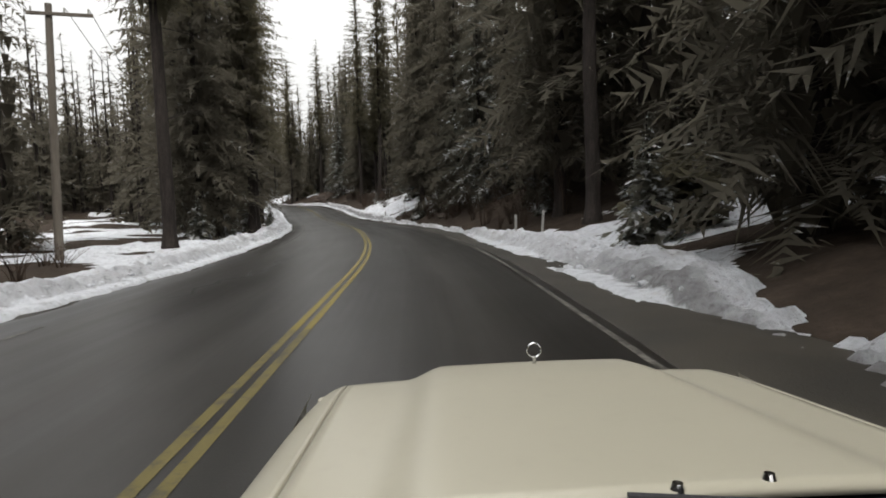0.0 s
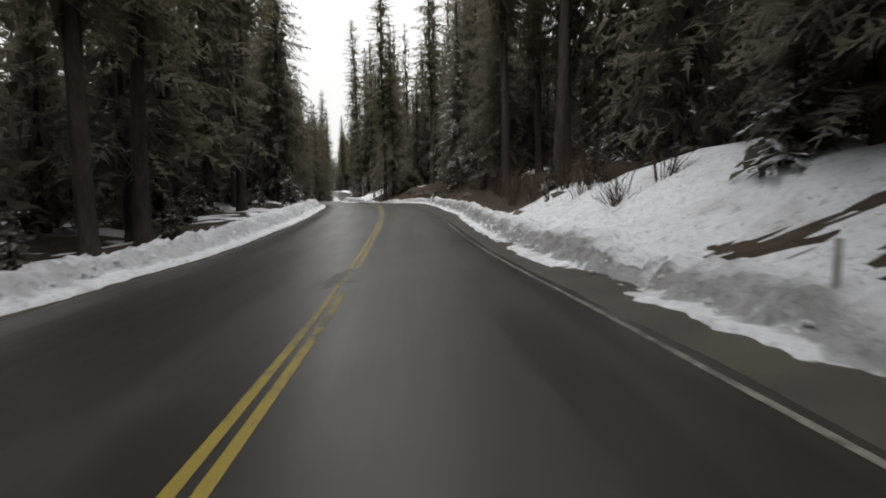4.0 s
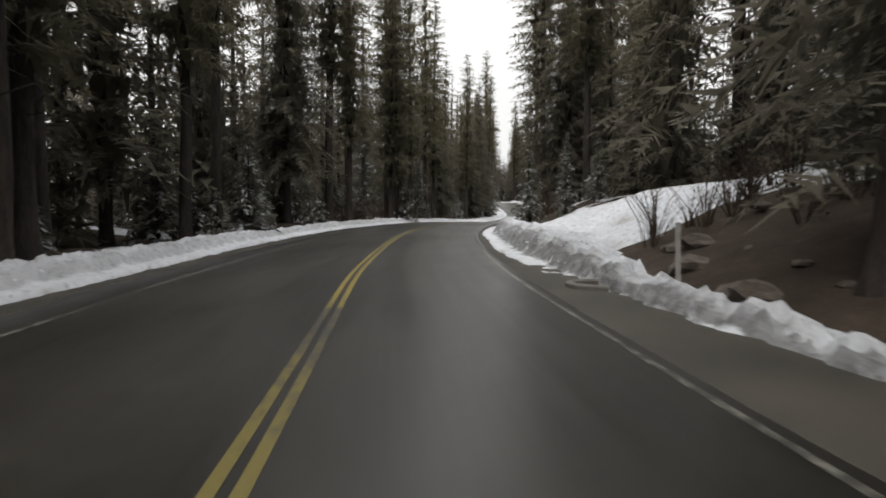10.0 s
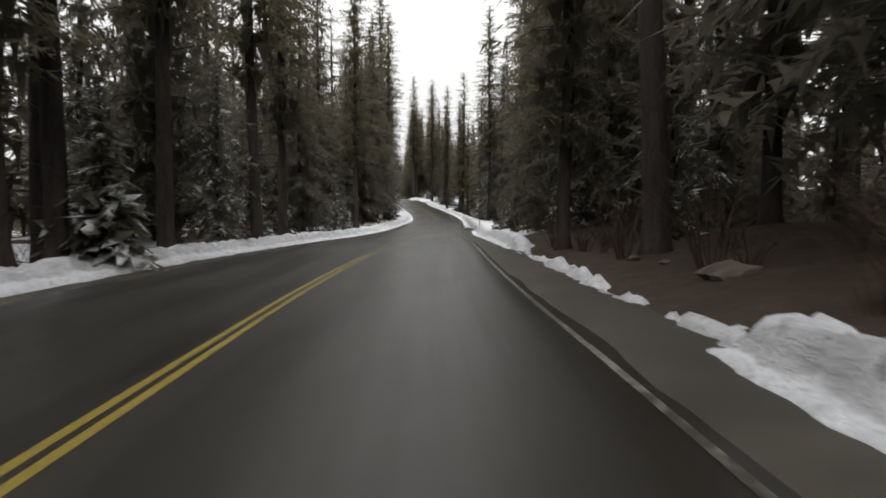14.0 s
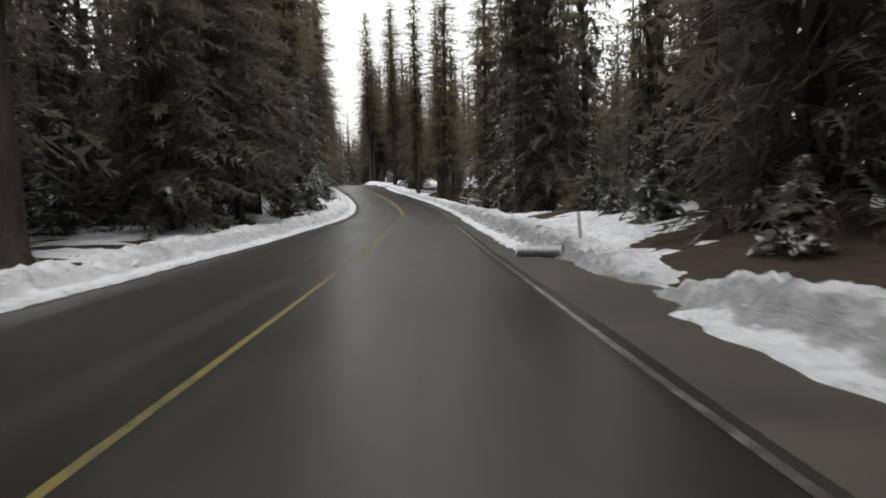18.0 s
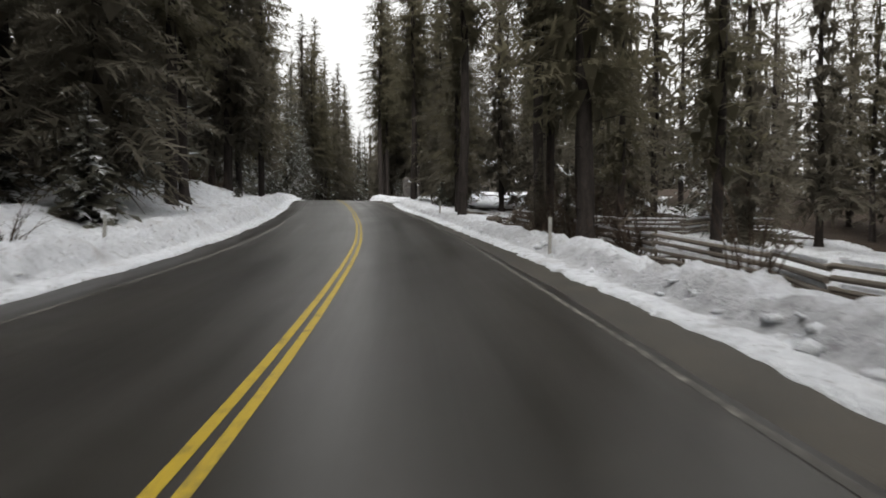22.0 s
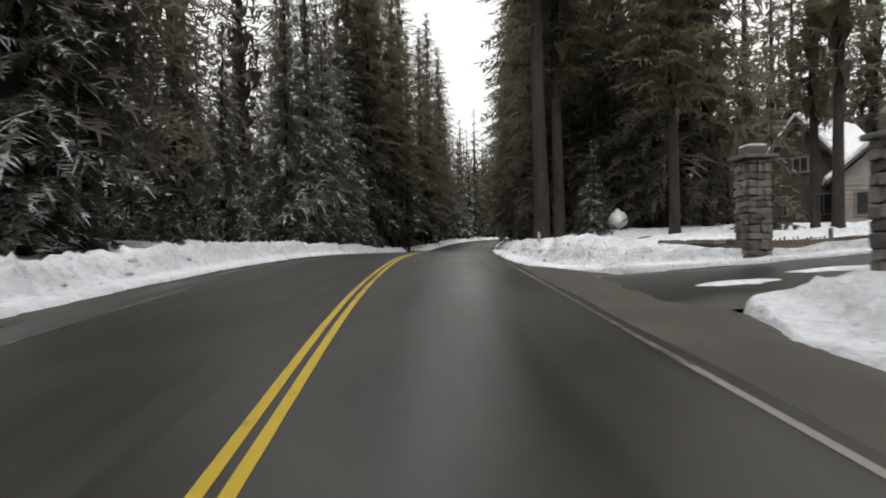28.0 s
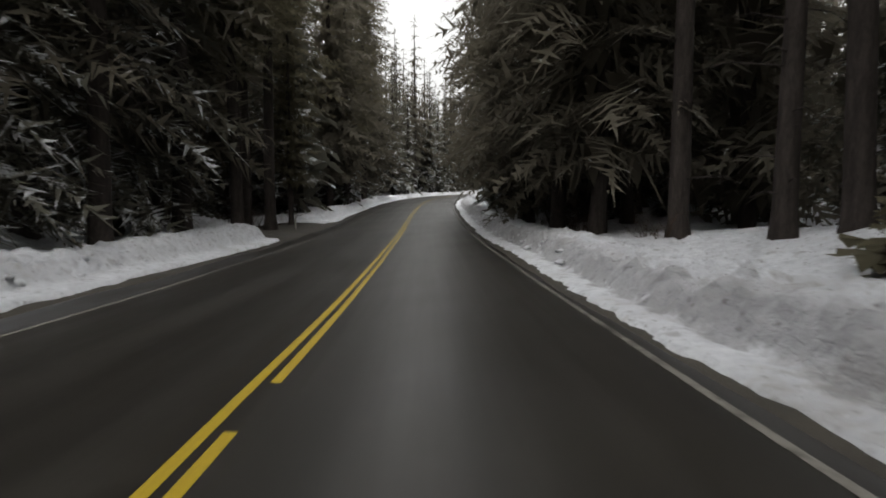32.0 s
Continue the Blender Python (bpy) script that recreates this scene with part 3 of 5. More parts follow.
# ---------------------------------------------------------------- trees
def crown_mesh(name, seed, h, base, r0, rows, per, sprays, tufts, material, droop=0.25, power=0.7, gap=0.0, size=0.3):
    """A conifer's crown: whorls of drooping branches. Each branch is a frond of side sprays along its axis, with small tufts
    hanging off it, and older needles hang close round the trunk."""
    r = np.random.RandomState(seed)
    up = np.array([0, 0, 1.0])
    step = (h - base) / rows
    zs = base + (h - base) * np.linspace(0, 0.985, rows) + r.uniform(-0.35, 0.35, rows) * step
    z, az, u = [], [], []
    for q in zs:
        w = (q - base) / (h - base)
        n = max(3, int(round(per * (1 - 0.5 * w))))
        k = np.nonzero(r.rand(n) >= gap)[0]
        z.append(q + r.uniform(-0.5, 0.5, len(k)) * step)
        az.append(r.uniform(0, 6.283) + 6.283 * k / n + r.uniform(-0.45, 0.45, len(k)))
        u.append(np.full(len(k), w))
    z, az, u = np.concatenate(z), np.concatenate(az), np.clip(np.concatenate(u), 0, 1)
    nb = len(z)
    ln = r0 * ((1 - u) ** power * (0.6 + 0.4 * np.minimum(1, u * 7 + 0.35)) + 0.035) * r.uniform(0.6, 1.15, nb)
    lift, sag = 0.30 * u + r.uniform(-0.12, 0.12, nb), droop * r.uniform(0.7, 1.35, nb)
    out, side = np.stack([np.cos(az), np.sin(az), 0 * az], 1), np.stack([-np.sin(az), np.cos(az), 0 * az], 1)

    roll = r.uniform(-0.55, 0.55, nb)[:, None]
    flat = side * np.cos(roll) + up * np.sin(roll)

    def axis(f):
        """Points along each branch, for shares f of its length: branches x shares x 3."""
        l = ln[:, None]
        return out[:, None] * (l * f)[..., None] + up * (z[:, None] + l * (lift[:, None] * f - sag[:, None] * f * f))[..., None]

    tri = []
    f = np.linspace(0.16, 0.97, sprays)[None] + r.uniform(-0.3, 0.3, (nb, sprays)) / sprays
    half = (0.36 if sprays > 6 else 0.5 if sprays > 4 else 0.85) / sprays
    for sg in (-1.0, 1.0):
        wl = ln[:, None] * (0.33 if sprays > 6 else 0.40 if sprays > 4 else 0.52) * np.clip(1.08 - f, 0.05, 1) ** 0.75 * r.uniform(0.15, 1.45, (nb, sprays)) + 0.05
        tip = axis(f) + sg * flat[:, None] * wl[..., None] + out[:, None] * (wl * r.uniform(0.1, 1.1, wl.shape))[..., None] - up * (wl * r.uniform(-0.2, 0.8, wl.shape))[..., None]
        a, b = axis(np.clip(f - half, 0, 1)), axis(f + half * 0.8)
        tri.append(np.stack([a, b, tip], 2).reshape(-1, 3, 3)[:, ::int(sg)])
    one = np.ones((nb, 1))
    e, w = axis(0.84 * one)[:, 0], (0.016 * ln + 0.02)[:, None]
    tri.append(np.stack([e - side * w, e + side * w, axis(1.14 * one)[:, 0]], 1))
    f = 1 - 0.85 * r.rand(nb, tufts) ** 1.2
    lat = r.uniform(-1, 1, f.shape) * (ln[:, None] * 0.34 * (1.1 - f) + 0.06)
    p = axis(f) + side[:, None] * lat[..., None] - up * (0.28 * np.abs(lat) + r.uniform(-0.02, 0.10, f.shape))[..., None]
    q = out[:, None] * r.uniform(0.2, 1.0, f.shape)[..., None] + side[:, None] * (np.sign(lat) * r.uniform(0, 0.9, f.shape))[..., None] + up * r.uniform(-0.75, 0.12, f.shape)[..., None]
    q *= (size * r.uniform(0.6, 1.4, f.shape) / np.linalg.norm(q, axis=2))[..., None]
    wv = np.cross(q, up)
    wv *= (size * r.uniform(0.12, 0.24, f.shape) / np.maximum(np.linalg.norm(wv, axis=2), 1e-4))[..., None]
    tri.append(np.stack([p - wv, p + wv, p + q], 2).reshape(-1, 3, 3))
    for lo, hi in ((0.05, 0.4),):                # hanging inner needles
        f = r.uniform(lo, hi, (nb, 1))
        c = axis(f)[:, 0]
        w = (0.13 * ln + 0.05)[:, None] * r.uniform(0.6, 1.2, (nb, 1))
        fall = np.minimum(1.5 * step + 0.1, 0.5 * ln + 0.1)[:, None] * r.uniform(0.6, 1.2, (nb, 1))
        sd = side * r.uniform(0.5, 1, (nb, 1)) + out * r.uniform(-0.6, 0.6, (nb, 1))
        tri.append(np.stack([c - sd * w, c + sd * w, c + side * r.uniform(-0.3, 0.3, (nb, 1)) * w - up * fall], 1))
    v = np.concatenate(tri).reshape(-1, 3)
    return mesh_of(name, v, np.arange(len(v)).reshape(-1, 3), material)


def trunk_mesh(name, seed, h, r0, material, stubs=0, lean=0.0):
    """A tapered, slightly crooked trunk with a root flare and dead branch stubs."""
    r = np.random.RandomState(seed)
    seg, zs = 10, np.concatenate([[-0.6, 0.0, 0.25, 0.8], np.linspace(2, h * 0.98, 9)])
    rings = []
    for z in zs:
        rad = r0 * (1 - max(z, 0) / h) ** 0.8 * (1.5 if z <= 0 else 1.22 if z < 0.4 else 1.0) + 0.015
        cx, cy = 0.12 * math.sin(z * 0.23 + seed) * min(1, z / 6) + lean * z, 0.12 * math.cos(z * 0.19 + 2 * seed) * min(1, max(z, 0) / 6)
        a = np.arange(seg) * 6.283 / seg
        k = rad * (1 + 0.08 * np.sin(3 * a + z) + 0.05 * r.uniform(-1, 1, seg))
        rings.append(np.stack([cx + k * np.cos(a), cy + k * np.sin(a), z + 0 * a], 1))
    v = np.vstack(rings)
    f = []
    for i in range(len(zs) - 1):
        for j in range(seg):
            f.append((i * seg + j, i * seg + (j + 1) % seg, (i + 1) * seg + (j + 1) % seg, (i + 1) * seg + j))
    vs, fs = [v], [np.array(f)]
    n = len(v)
    for _ in range(stubs):
        z, az, ln = r.uniform(1.2, h * 0.6), r.uniform(0, 6.283), r.uniform(0.5, 2.6)
        o = np.array([math.cos(az), math.sin(az), r.uniform(-0.35, 0.15)])
        sd = np.array([-math.sin(az), math.cos(az), 0]) * 0.022
        up = np.array([0, 0, 0.022])
        p = np.array([lean * z, 0, z]) + o * r0 * 0.5
        q = p + o * ln
        bend = p + o * ln * 0.5 + np.array([0, 0, 0.1 * ln])
        vs.append(np.array([p - sd, p + sd, p + up * 1.5, bend - sd * 0.8, bend + sd * 0.8, bend + up, q]))
        fs.append(np.array([(0, 1, 4, 3), (1, 2, 5, 4), (2, 0, 3, 5), (3, 4, 6, 6), (4, 5, 6, 6), (5, 3, 6, 6)]) + n)
        n += 7
    quads = np.vstack(fs)
    tris = np.vstack([quads[:, [0, 1, 2]], quads[:, [0, 2, 3]]])
    tris = tris[(tris[:, 0] != tris[:, 1]) & (tris[:, 1] != tris[:, 2]) & (tris[:, 0] != tris[:, 2])]
    return mesh_of(name, np.vstack(vs), tris, material, True)


class Tree:
    """One kind of tree, built once; its copies share the meshes."""

    def __init__(self, name, label, group, trunk, crown, twigs=None):
        self.name, self.label, self.group, self.trunk, self.crown, self.twigs = name, label, group, trunk, crown, twigs

    def put(self, s, d, k=1.0, turn=0.0, z=None, tilt=0.0):
        ob = empty(self.name)
        m = spot(s, d, (float(rise(s, d)) if z is None else z) - 0.05, turn)
        ob.matrix_world = m @ pose(0, 0, 0, tilt, tilt * 0.5, 0) @ Matrix.Scale(k, 4)
        for nm, me in (("trunk", self.trunk), ("crown", self.crown)):
            if me:
                part_mesh(nm, me, ob)
        return tagged(ob, self.label, "tree", self.group)


def make_trees():
    T = {}

    def add(kind, name, label, group, forms, seed, girth, stubs, fine, coarse, material, droop, power, gap):
        for grade, (rows, per, sprays, tufts, size) in (("", fine), ("_back", coarse)):
            T[kind + grade] = [Tree(name, label, group, trunk_mesh("trunk", seed + k, h, girth * h + 0.04, M_BARK, stubs),
                                    crown_mesh("crown", seed + 40 + k, h, b, r, int((h - b) * rows) + 3, per, sprays, tufts, material, droop, power, gap, size))
                               for k, (h, b, r) in enumerate(forms)]

    add("fir", "fir_tree", "tall dark fir tree with drooping branches", "roadside firs", ((24, 1.6, 3.9), (28, 2.6, 4.2), (20, 0.8, 3.6), (31, 3.5, 4.1)), 10, 0.0070, 14,
        (1.8, 10, 16, 10, 0.22), (1.4, 8, 10, 1, 0.34), M_FIR, 0.34, 0.62, 0.06)
    add("snowfir", "fir_tree", "dark fir tree dusted with snow on its branches", "roadside firs", ((16, 0.7, 3.0), (20, 1.0, 3.3), (12, 0.4, 2.6)), 30, 0.0070, 6,
        (1.9, 10, 15, 9, 0.20), (1.5, 8, 10, 1, 0.32), M_FIR_SNOWY, 0.42, 0.75, 0.05)
    add("pine", "pine_tree", "tall pine tree with a bare dark lower trunk", "roadside pines", ((30, 8, 3.0), (34, 11, 3.2), (26, 6, 2.8), (30, 4.5, 3.1)), 50, 0.0072, 30,
        (1.7, 9, 13, 10, 0.24), (1.35, 8, 9, 2, 0.34), M_PINE, 0.18, 0.45, 0.12)
    T["young"] = [Tree("young_fir", "small young fir tree loaded with snow", "young firs",
                       trunk_mesh("trunk", 70 + k, h, 0.05, M_BARK, 0),
                       crown_mesh("crown", 80 + k, h, 0.15, r, int(h * 4) + 4, 7, 4, 6, M_FIR_SNOWY, 0.34, 0.9, 0.03, 0.18))
                  for k, (h, r) in enumerate(((2.2, 0.9), (3.2, 1.2), (4.8, 1.5)))]
    T["sapling"] = [Tree("pine_sapling", "slender green pine sapling with a bare thin stem standing in snow", "pine saplings",
                         trunk_mesh("trunk", 90 + k, h, 0.03, M_BARK, 0),
                         crown_mesh("crown", 95 + k, h, 0.32 * h, 0.26 * h, int(h * 4) + 2, 6, 5, 10, M_PINE, 0.0, 0.6, 0.1, 0.16))
                    for k, h in enumerate((2.3, 2.7))]
    return T


def woods(name, label, seed, spots_in, material, forms, rows, per, sprays, tufts, tuft, size=(0.75, 1.2)):
    """Many conifers in one mesh, for the depth of the forest. forms: height, base of the crown, radius."""
    r = np.random.RandomState(seed)
    protos = []
    for k, (hh, bb, rr) in enumerate(forms):
        me = crown_mesh("crown", seed + k, hh, bb, rr, int((hh - bb) * rows) + 3, per, sprays, tufts, material, 0.34, 0.85, 0.05, tuft)
        v = np.empty(len(me.vertices) * 3, np.float32)
        me.vertices.foreach_get("co", v)
        bpy.data.meshes.remove(me)
        a = np.arange(6) * 6.283 / 6
        q = hh / 26
        tr = np.vstack([np.stack([rad * np.cos(a), rad * np.sin(a), z + 0 * a], 1) for z, rad in ((-0.8, 0.30 * q), (hh * 0.5, 0.2 * q), (hh * 0.97, 0.03))])
        f = [(i * 6 + j, i * 6 + (j + 1) % 6, (i + 1) * 6 + (j + 1) % 6) for i in range(2) for j in range(6)]
        f += [(i * 6 + j, (i + 1) * 6 + (j + 1) % 6, (i + 1) * 6 + j) for i in range(2) for j in range(6)]
        protos.append((v.reshape(-1, 3), tr, np.array(f)))
    cv, tv, tf, n = [], [], [], 0
    for s, d in spots_in:
        c, tr, f = protos[r.randint(len(forms))]
        a, k = r.uniform(0, 6.283), r.uniform(*size)
        m = np.array([[math.cos(a), -math.sin(a), 0], [math.sin(a), math.cos(a), 0], [0, 0, 1]]) * k
        p = road_at(s, d, float(rise(s, d)))
        cv.append(c @ m.T + p)
        tv.append(tr @ m.T + p)
        tf.append(f + n)
        n += len(tr)
    v = np.vstack(cv)
    ob = empty(name)
    part_mesh("crown", mesh_of("crown", v, np.arange(len(v)).reshape(-1, 3), material), ob)
    part_mesh("trunk", mesh_of("trunk", np.vstack(tv), np.vstack(tf), M_BARK, True), ob)
    tagged(ob, label, "woods", kind="stuff")


def scatter(seed, gap, lo, hi, side, n, s0, s1):
    """Spots kept gap metres apart, from lo to hi metres off the centre line."""
    r = np.random.RandomState(seed)
    got, cells = [], {}
    for _ in range(n):
        s, d = r.uniform(s0, s1), side * (lo + (hi - lo) * r.uniform(0, 1) ** 0.9)
        c = (int(s // gap), int(d // gap))
        if any(math.hypot(s - a, d - b) < gap for i in (-1, 0, 1) for j in (-1, 0, 1) for a, b in cells.get((c[0] + i, c[1] + j), ())):
            continue
        cells.setdefault(c, []).append((s, d))
        got.append((s, d))
    return got


def clear(s, d):
    """Places where no tree stands: driveway, yard, meadow."""
    if d > 0 and 362 < s < 378 and d < 24:
        return True
    if d < 0 and 236 < s < 257 and -d < 11.5:
        return True
    if d < 0 and 205 < s < 232 and 10 < -d < 15:
        return True
    if d > 0 and 376 <= s < 407 and d < 13.8:
        return True
    if d > 0 and 306 < s < 346 and 6.0 < d < 34:
        return True
    if d < 0 and 4 < s < 96 and (0.44 if s < 30 else 0.30) < (1.4 - d) / s < (0.74 if s < 48 else 0.62):
        return True
    if 370 < s < 418 and 1.5 + 0.541 * (s - 367) < d < 46 or 399 < s < 414 and 18 < d < 33:
        return True
    return False


# least distance of the forest's edge from the centre line, by station
def edge_right(s):
    return along(s, (-60, 7.5), (0, 7.5), (12, 8.0), (22, 9.5), (30, 7.5), (60, 8), (75, 12), (90, 9.5), (130, 11), (150, 13), (173, 13.5), (178, 9.5), (215, 8), (255, 9.5), (275, 9), (300, 8), (307, 8), (308, 34), (345, 34), (346, 7.5), (360, 9), (395, 10), (403, 12.5), (422, 12.5), (434, 9), (700, 8))


def edge_left(s):
    return along(s, (-60, 10), (0, 10), (24, 8.5), (40, 7.5), (70, 7.0), (100, 8.0), (130, 8.5), (170, 7.5), (195, 7.0), (250, 8), (300, 8.5), (326, 8.6), (334, 10.5), (352, 12.0), (380, 10.5), (395, 9.5), (412, 11), (430, 10.5), (700, 8))


def plant():
    T = make_trees()
    r = random.Random(5)
    count = {"fir": 0, "snowfir": 0, "pine": 0, "young": 0, "sapling": 0}
    rest = []
    taken = [(s, d) for _, s, d, _, _ in KEY_TREES]
    for kind, s, d, k, v in KEY_TREES:
        if kind in ("fir", "snowfir") and k > 0.7 and s < 420:        # broad crowns keep off the road
            d = math.copysign(max(abs(d), 8.8), d)
        T[kind if abs(d) < 13 or kind in ("young", "sapling") else kind + "_back"][v].put(s, d, k, r.uniform(0, 360))
        count[kind] += 1
    for side, fn, seed in ((1, edge_right, 1), (-1, edge_left, 2)):
        for s, d in sorted(scatter(seed, 3.5, 7, 44, side, 4600, -30, 640), key=lambda p: abs(p[1]) - float(fn(p[0]))):
            e = float(fn(s))
            if abs(d) < e or clear(s, d) or any(abs(s - a) < 2.6 and abs(d - b) < 2.6 for a, b in taken):
                continue
            if abs(d) < e + 9.5 and s < 480:
                q = r.random()
                frost = (0.62 if s > 355 else 0.38 if 170 < s < 300 else 0.12) if d < 0 else 0.16 if 250 < s < 300 or s > 400 else 0.04
                kind = "snowfir" if q < frost else "fir" if q < frost + 0.72 * (1 - frost) else "pine"
                if kind != "pine" and abs(d) < 8.8:
                    kind = "pine"
                limit = {"fir": 295, "snowfir": 220, "pine": 280}
                if count[kind] >= limit[kind]:
                    kind = "pine" if kind == "fir" else "fir"
                if count[kind] < limit[kind]:
                    count[kind] += 1
                    grade = T[kind if abs(d) < min(e + 2.6, 13.5) and -5 < s < 445 else kind + "_back"]
                    low = 0.68 if d > 0 and 338 < s < 376 else 1.0
                    grade[r.randrange(len(grade))].put(s, d, low * r.uniform(0.9, 1.28), r.uniform(0, 360), tilt=r.uniform(-1.5, 1.5))
                    continue
            thin = d < -14 and (200 < s < 262 or 30 < s < 75) or d > 32 and 306 < s < 372 or d > 13 and 190 < s < 240
            if (abs(d) < 22 or r.random() < 0.6) and not (thin and r.random() < (0.3 if s > 300 else 0.6)):
                rest.append((s, d))
    for side, fn, seed in ((1, edge_right, 7), (-1, edge_left, 8)):
        for s, d in scatter(seed, 2.0, 6, 18, side, 420, -20, 470):
            if abs(d) < float(fn(s)) - 1.2 or abs(d) > float(fn(s)) + 4 or clear(s, d) or (d > 0 and r.random() < 0.5):
                continue
            T["young"][r.randrange(3)].put(s, d, r.uniform(0.6, 1.1), r.uniform(0, 360))
    woods("deep_woods", "dark conifer forest behind the roadside trees", 300, rest, M_FIR, ((24, 2.0, 4.3), (28, 4, 4.4), (20, 1.0, 4.0), (30, 6, 4.2), (22, 1.5, 4.2)), 0.55, 7, 5, 1, 0.7)
    low = [(s, d) for side, fn, seed in ((1, edge_right, 17), (-1, edge_left, 18)) for s, d in scatter(seed, 2.6, 8, 30, side, 800, -25, 500)
           if abs(d) > float(fn(s)) + 4.5 and not clear(s, d)]
    woods("understorey", "low dark young conifers crowding under the forest", 400, low, M_FIR, ((6, 0.2, 2.0), (8, 0.4, 2.3), (4, 0.1, 1.6)), 1.3, 6, 5, 2, 0.35)
    end = [(s, d) for side, seed in ((1, 37), (-1, 38)) for s, d in scatter(seed, 3.6, 7.5, 30, side, 330, 445, 590)]
    woods("bend_woods", "conifers standing close round the far bend", 600, end, M_FIR_SNOWY, ((24, 1.0, 4.0), (28, 2.0, 4.2), (19, 0.6, 3.6)), 0.9, 6, 3, 4, 0.6)
    far = [(s, d) for side, seed in ((1, 27), (-1, 28)) for s, d in scatter(seed, 4.6, 44, 95, side, 900, -60, 640) if not (d > 0 and d < 60 and 372 < s < 420) and not clear(s, d) and not (d < -50 and 190 < s < 300 and int(s) % 3) and not (d > 0 and 300 < s < 400 and int(s) % 3)]
    woods("far_woods", "far conifer forest closing the view", 500, far, M_FIR, ((26, 1.5, 4.2), (30, 2.5, 4.4)), 0.42, 6, 3, 0, 1.2)


# ---------------------------------------------------------------- shrubs, stumps of snow, small things of the roadside
def shrub_mesh(name, seed, h, spread, n, material):
    """Bare arching twigs from one root."""
    r = np.random.RandomState(seed)
    v, f = [], []
    for _ in range(n):
        az, out, hh = r.uniform(0, 6.283), spread * r.uniform(0.2, 1.0), h * r.uniform(0.5, 1.0)
        dirn, side = np.array([math.cos(az), math.sin(az), 0]), np.array([-math.sin(az), math.cos(az), 0])
        p0, w = dirn * r.uniform(0, 0.2) * spread, r.uniform(0.010, 0.022)
        last = None
        for u in (0.0, 0.35, 0.7, 1.0):
            c = p0 + dirn * out * u ** 1.6 + np.array([0, 0, hh * (1.25 * u - 0.25 * u * u)]) + r.uniform(-0.06, 0.06, 3) * h * 0.5 * u
            ww = w * (1 - 0.8 * u)
            i = len(v)
            v += [c + side * ww, c - side * ww + dirn * ww, c - dirn * ww]
            if last is not None:
                for a in range(3):
                    b = (a + 1) % 3
                    f += [(last + a, last + b, i + b), (last + a, i + b, i + a)]
                for _k in range(3):
                    t0, t1 = c, c + (dirn * r.uniform(-0.4, 1) + side * r.uniform(-1, 1) + np.array([0, 0, r.uniform(0.2, 1.0)])) * 0.22 * h
                    j = len(v)
                    v += [t0 + side * 0.008, t0 - side * 0.008, t1]
                    f.append((j, j + 1, j + 2))
            last = i
    return mesh_of(name, np.array(v), np.array(f), material)


def build_shrubs():
    kinds = [("bare_shrub", "bare brown leafless shrub beside the road", shrub_mesh("twigs", 90 + k, h, w, 16, M_TWIG)) for k, (h, w) in enumerate(((1.5, 1.1), (2.2, 1.5), (1.0, 0.9)))]
    r = random.Random(12)
    spans = ((78, 97, 7.6, 10.6, 20), (155, 161, 6.8, 11.5, 16), (320, 328, 6.0, 9.0, 26), (26, 62, 6.4, 9.5, 46), (84, 132, 8.0, 12, 46), (182, 218, 6.8, 9.5, 30), (232, 258, 7, 10, 22), (288, 345, 7, 12, 26), (424, 445, 7, 10, 10),
             (2, 26, -12, -8, 12), (180, 215, -8.5, -6.6, 14), (285, 325, -11, -7, 16), (345, 360, -12, -9, 8), (425, 450, -10, -7, 12))
    for a, b, lo, hi, n in spans:
        for _ in range(n):
            s, d = r.uniform(a, b), r.uniform(lo, hi)
            if clear(s, d) and s > 350:
                continue
            nm, lab, me = kinds[r.randrange(3)]
            ob = new(nm, me)
            ob.matrix_world = spot(s, d, float(rise(s, d)) - 0.05, r.uniform(0, 360)) @ Matrix.Scale(r.uniform(0.7, 1.25), 4)
            tagged(ob, lab, "shrub", "roadside shrubs")
    green = crown_mesh("leaves", 97, 1.9, 0.1, 1.5, 15, 9, 4, 8, M_PINE, 0.05, 0.35, 0.05, 0.16)
    for s, d, k in ((281, 11.5, 1.2), (283, 13.2, 1.0), (347, -11, 0.8), (16.5, 9.0, 1.0), (414.6, 7.8, 0.7), (19.5, 10.5, 1.1), (152, 12, 1.3), (155.5, 13, 1.2), (130, 13, 1.4)):
        ob = new("evergreen_shrub", green)
        ob.matrix_world = spot(s, d, None, s * 37) @ Matrix.Scale(k, 4)
        tagged(ob, "yellow-green evergreen shrub at the forest edge", "shrub", "roadside shrubs")


M_ROCK = two_tone("brown_rock", (0.050, 0.040, 0.034), (0.11, 0.09, 0.076), 2.2, 26, 0.9, bump=0.6, dist=0.03)


M_OUTCROP = two_tone("reddish_outcrop", (0.030, 0.022, 0.018), (0.070, 0.050, 0.040), 1.6, 18, 0.9, bump=0.9, dist=0.06)


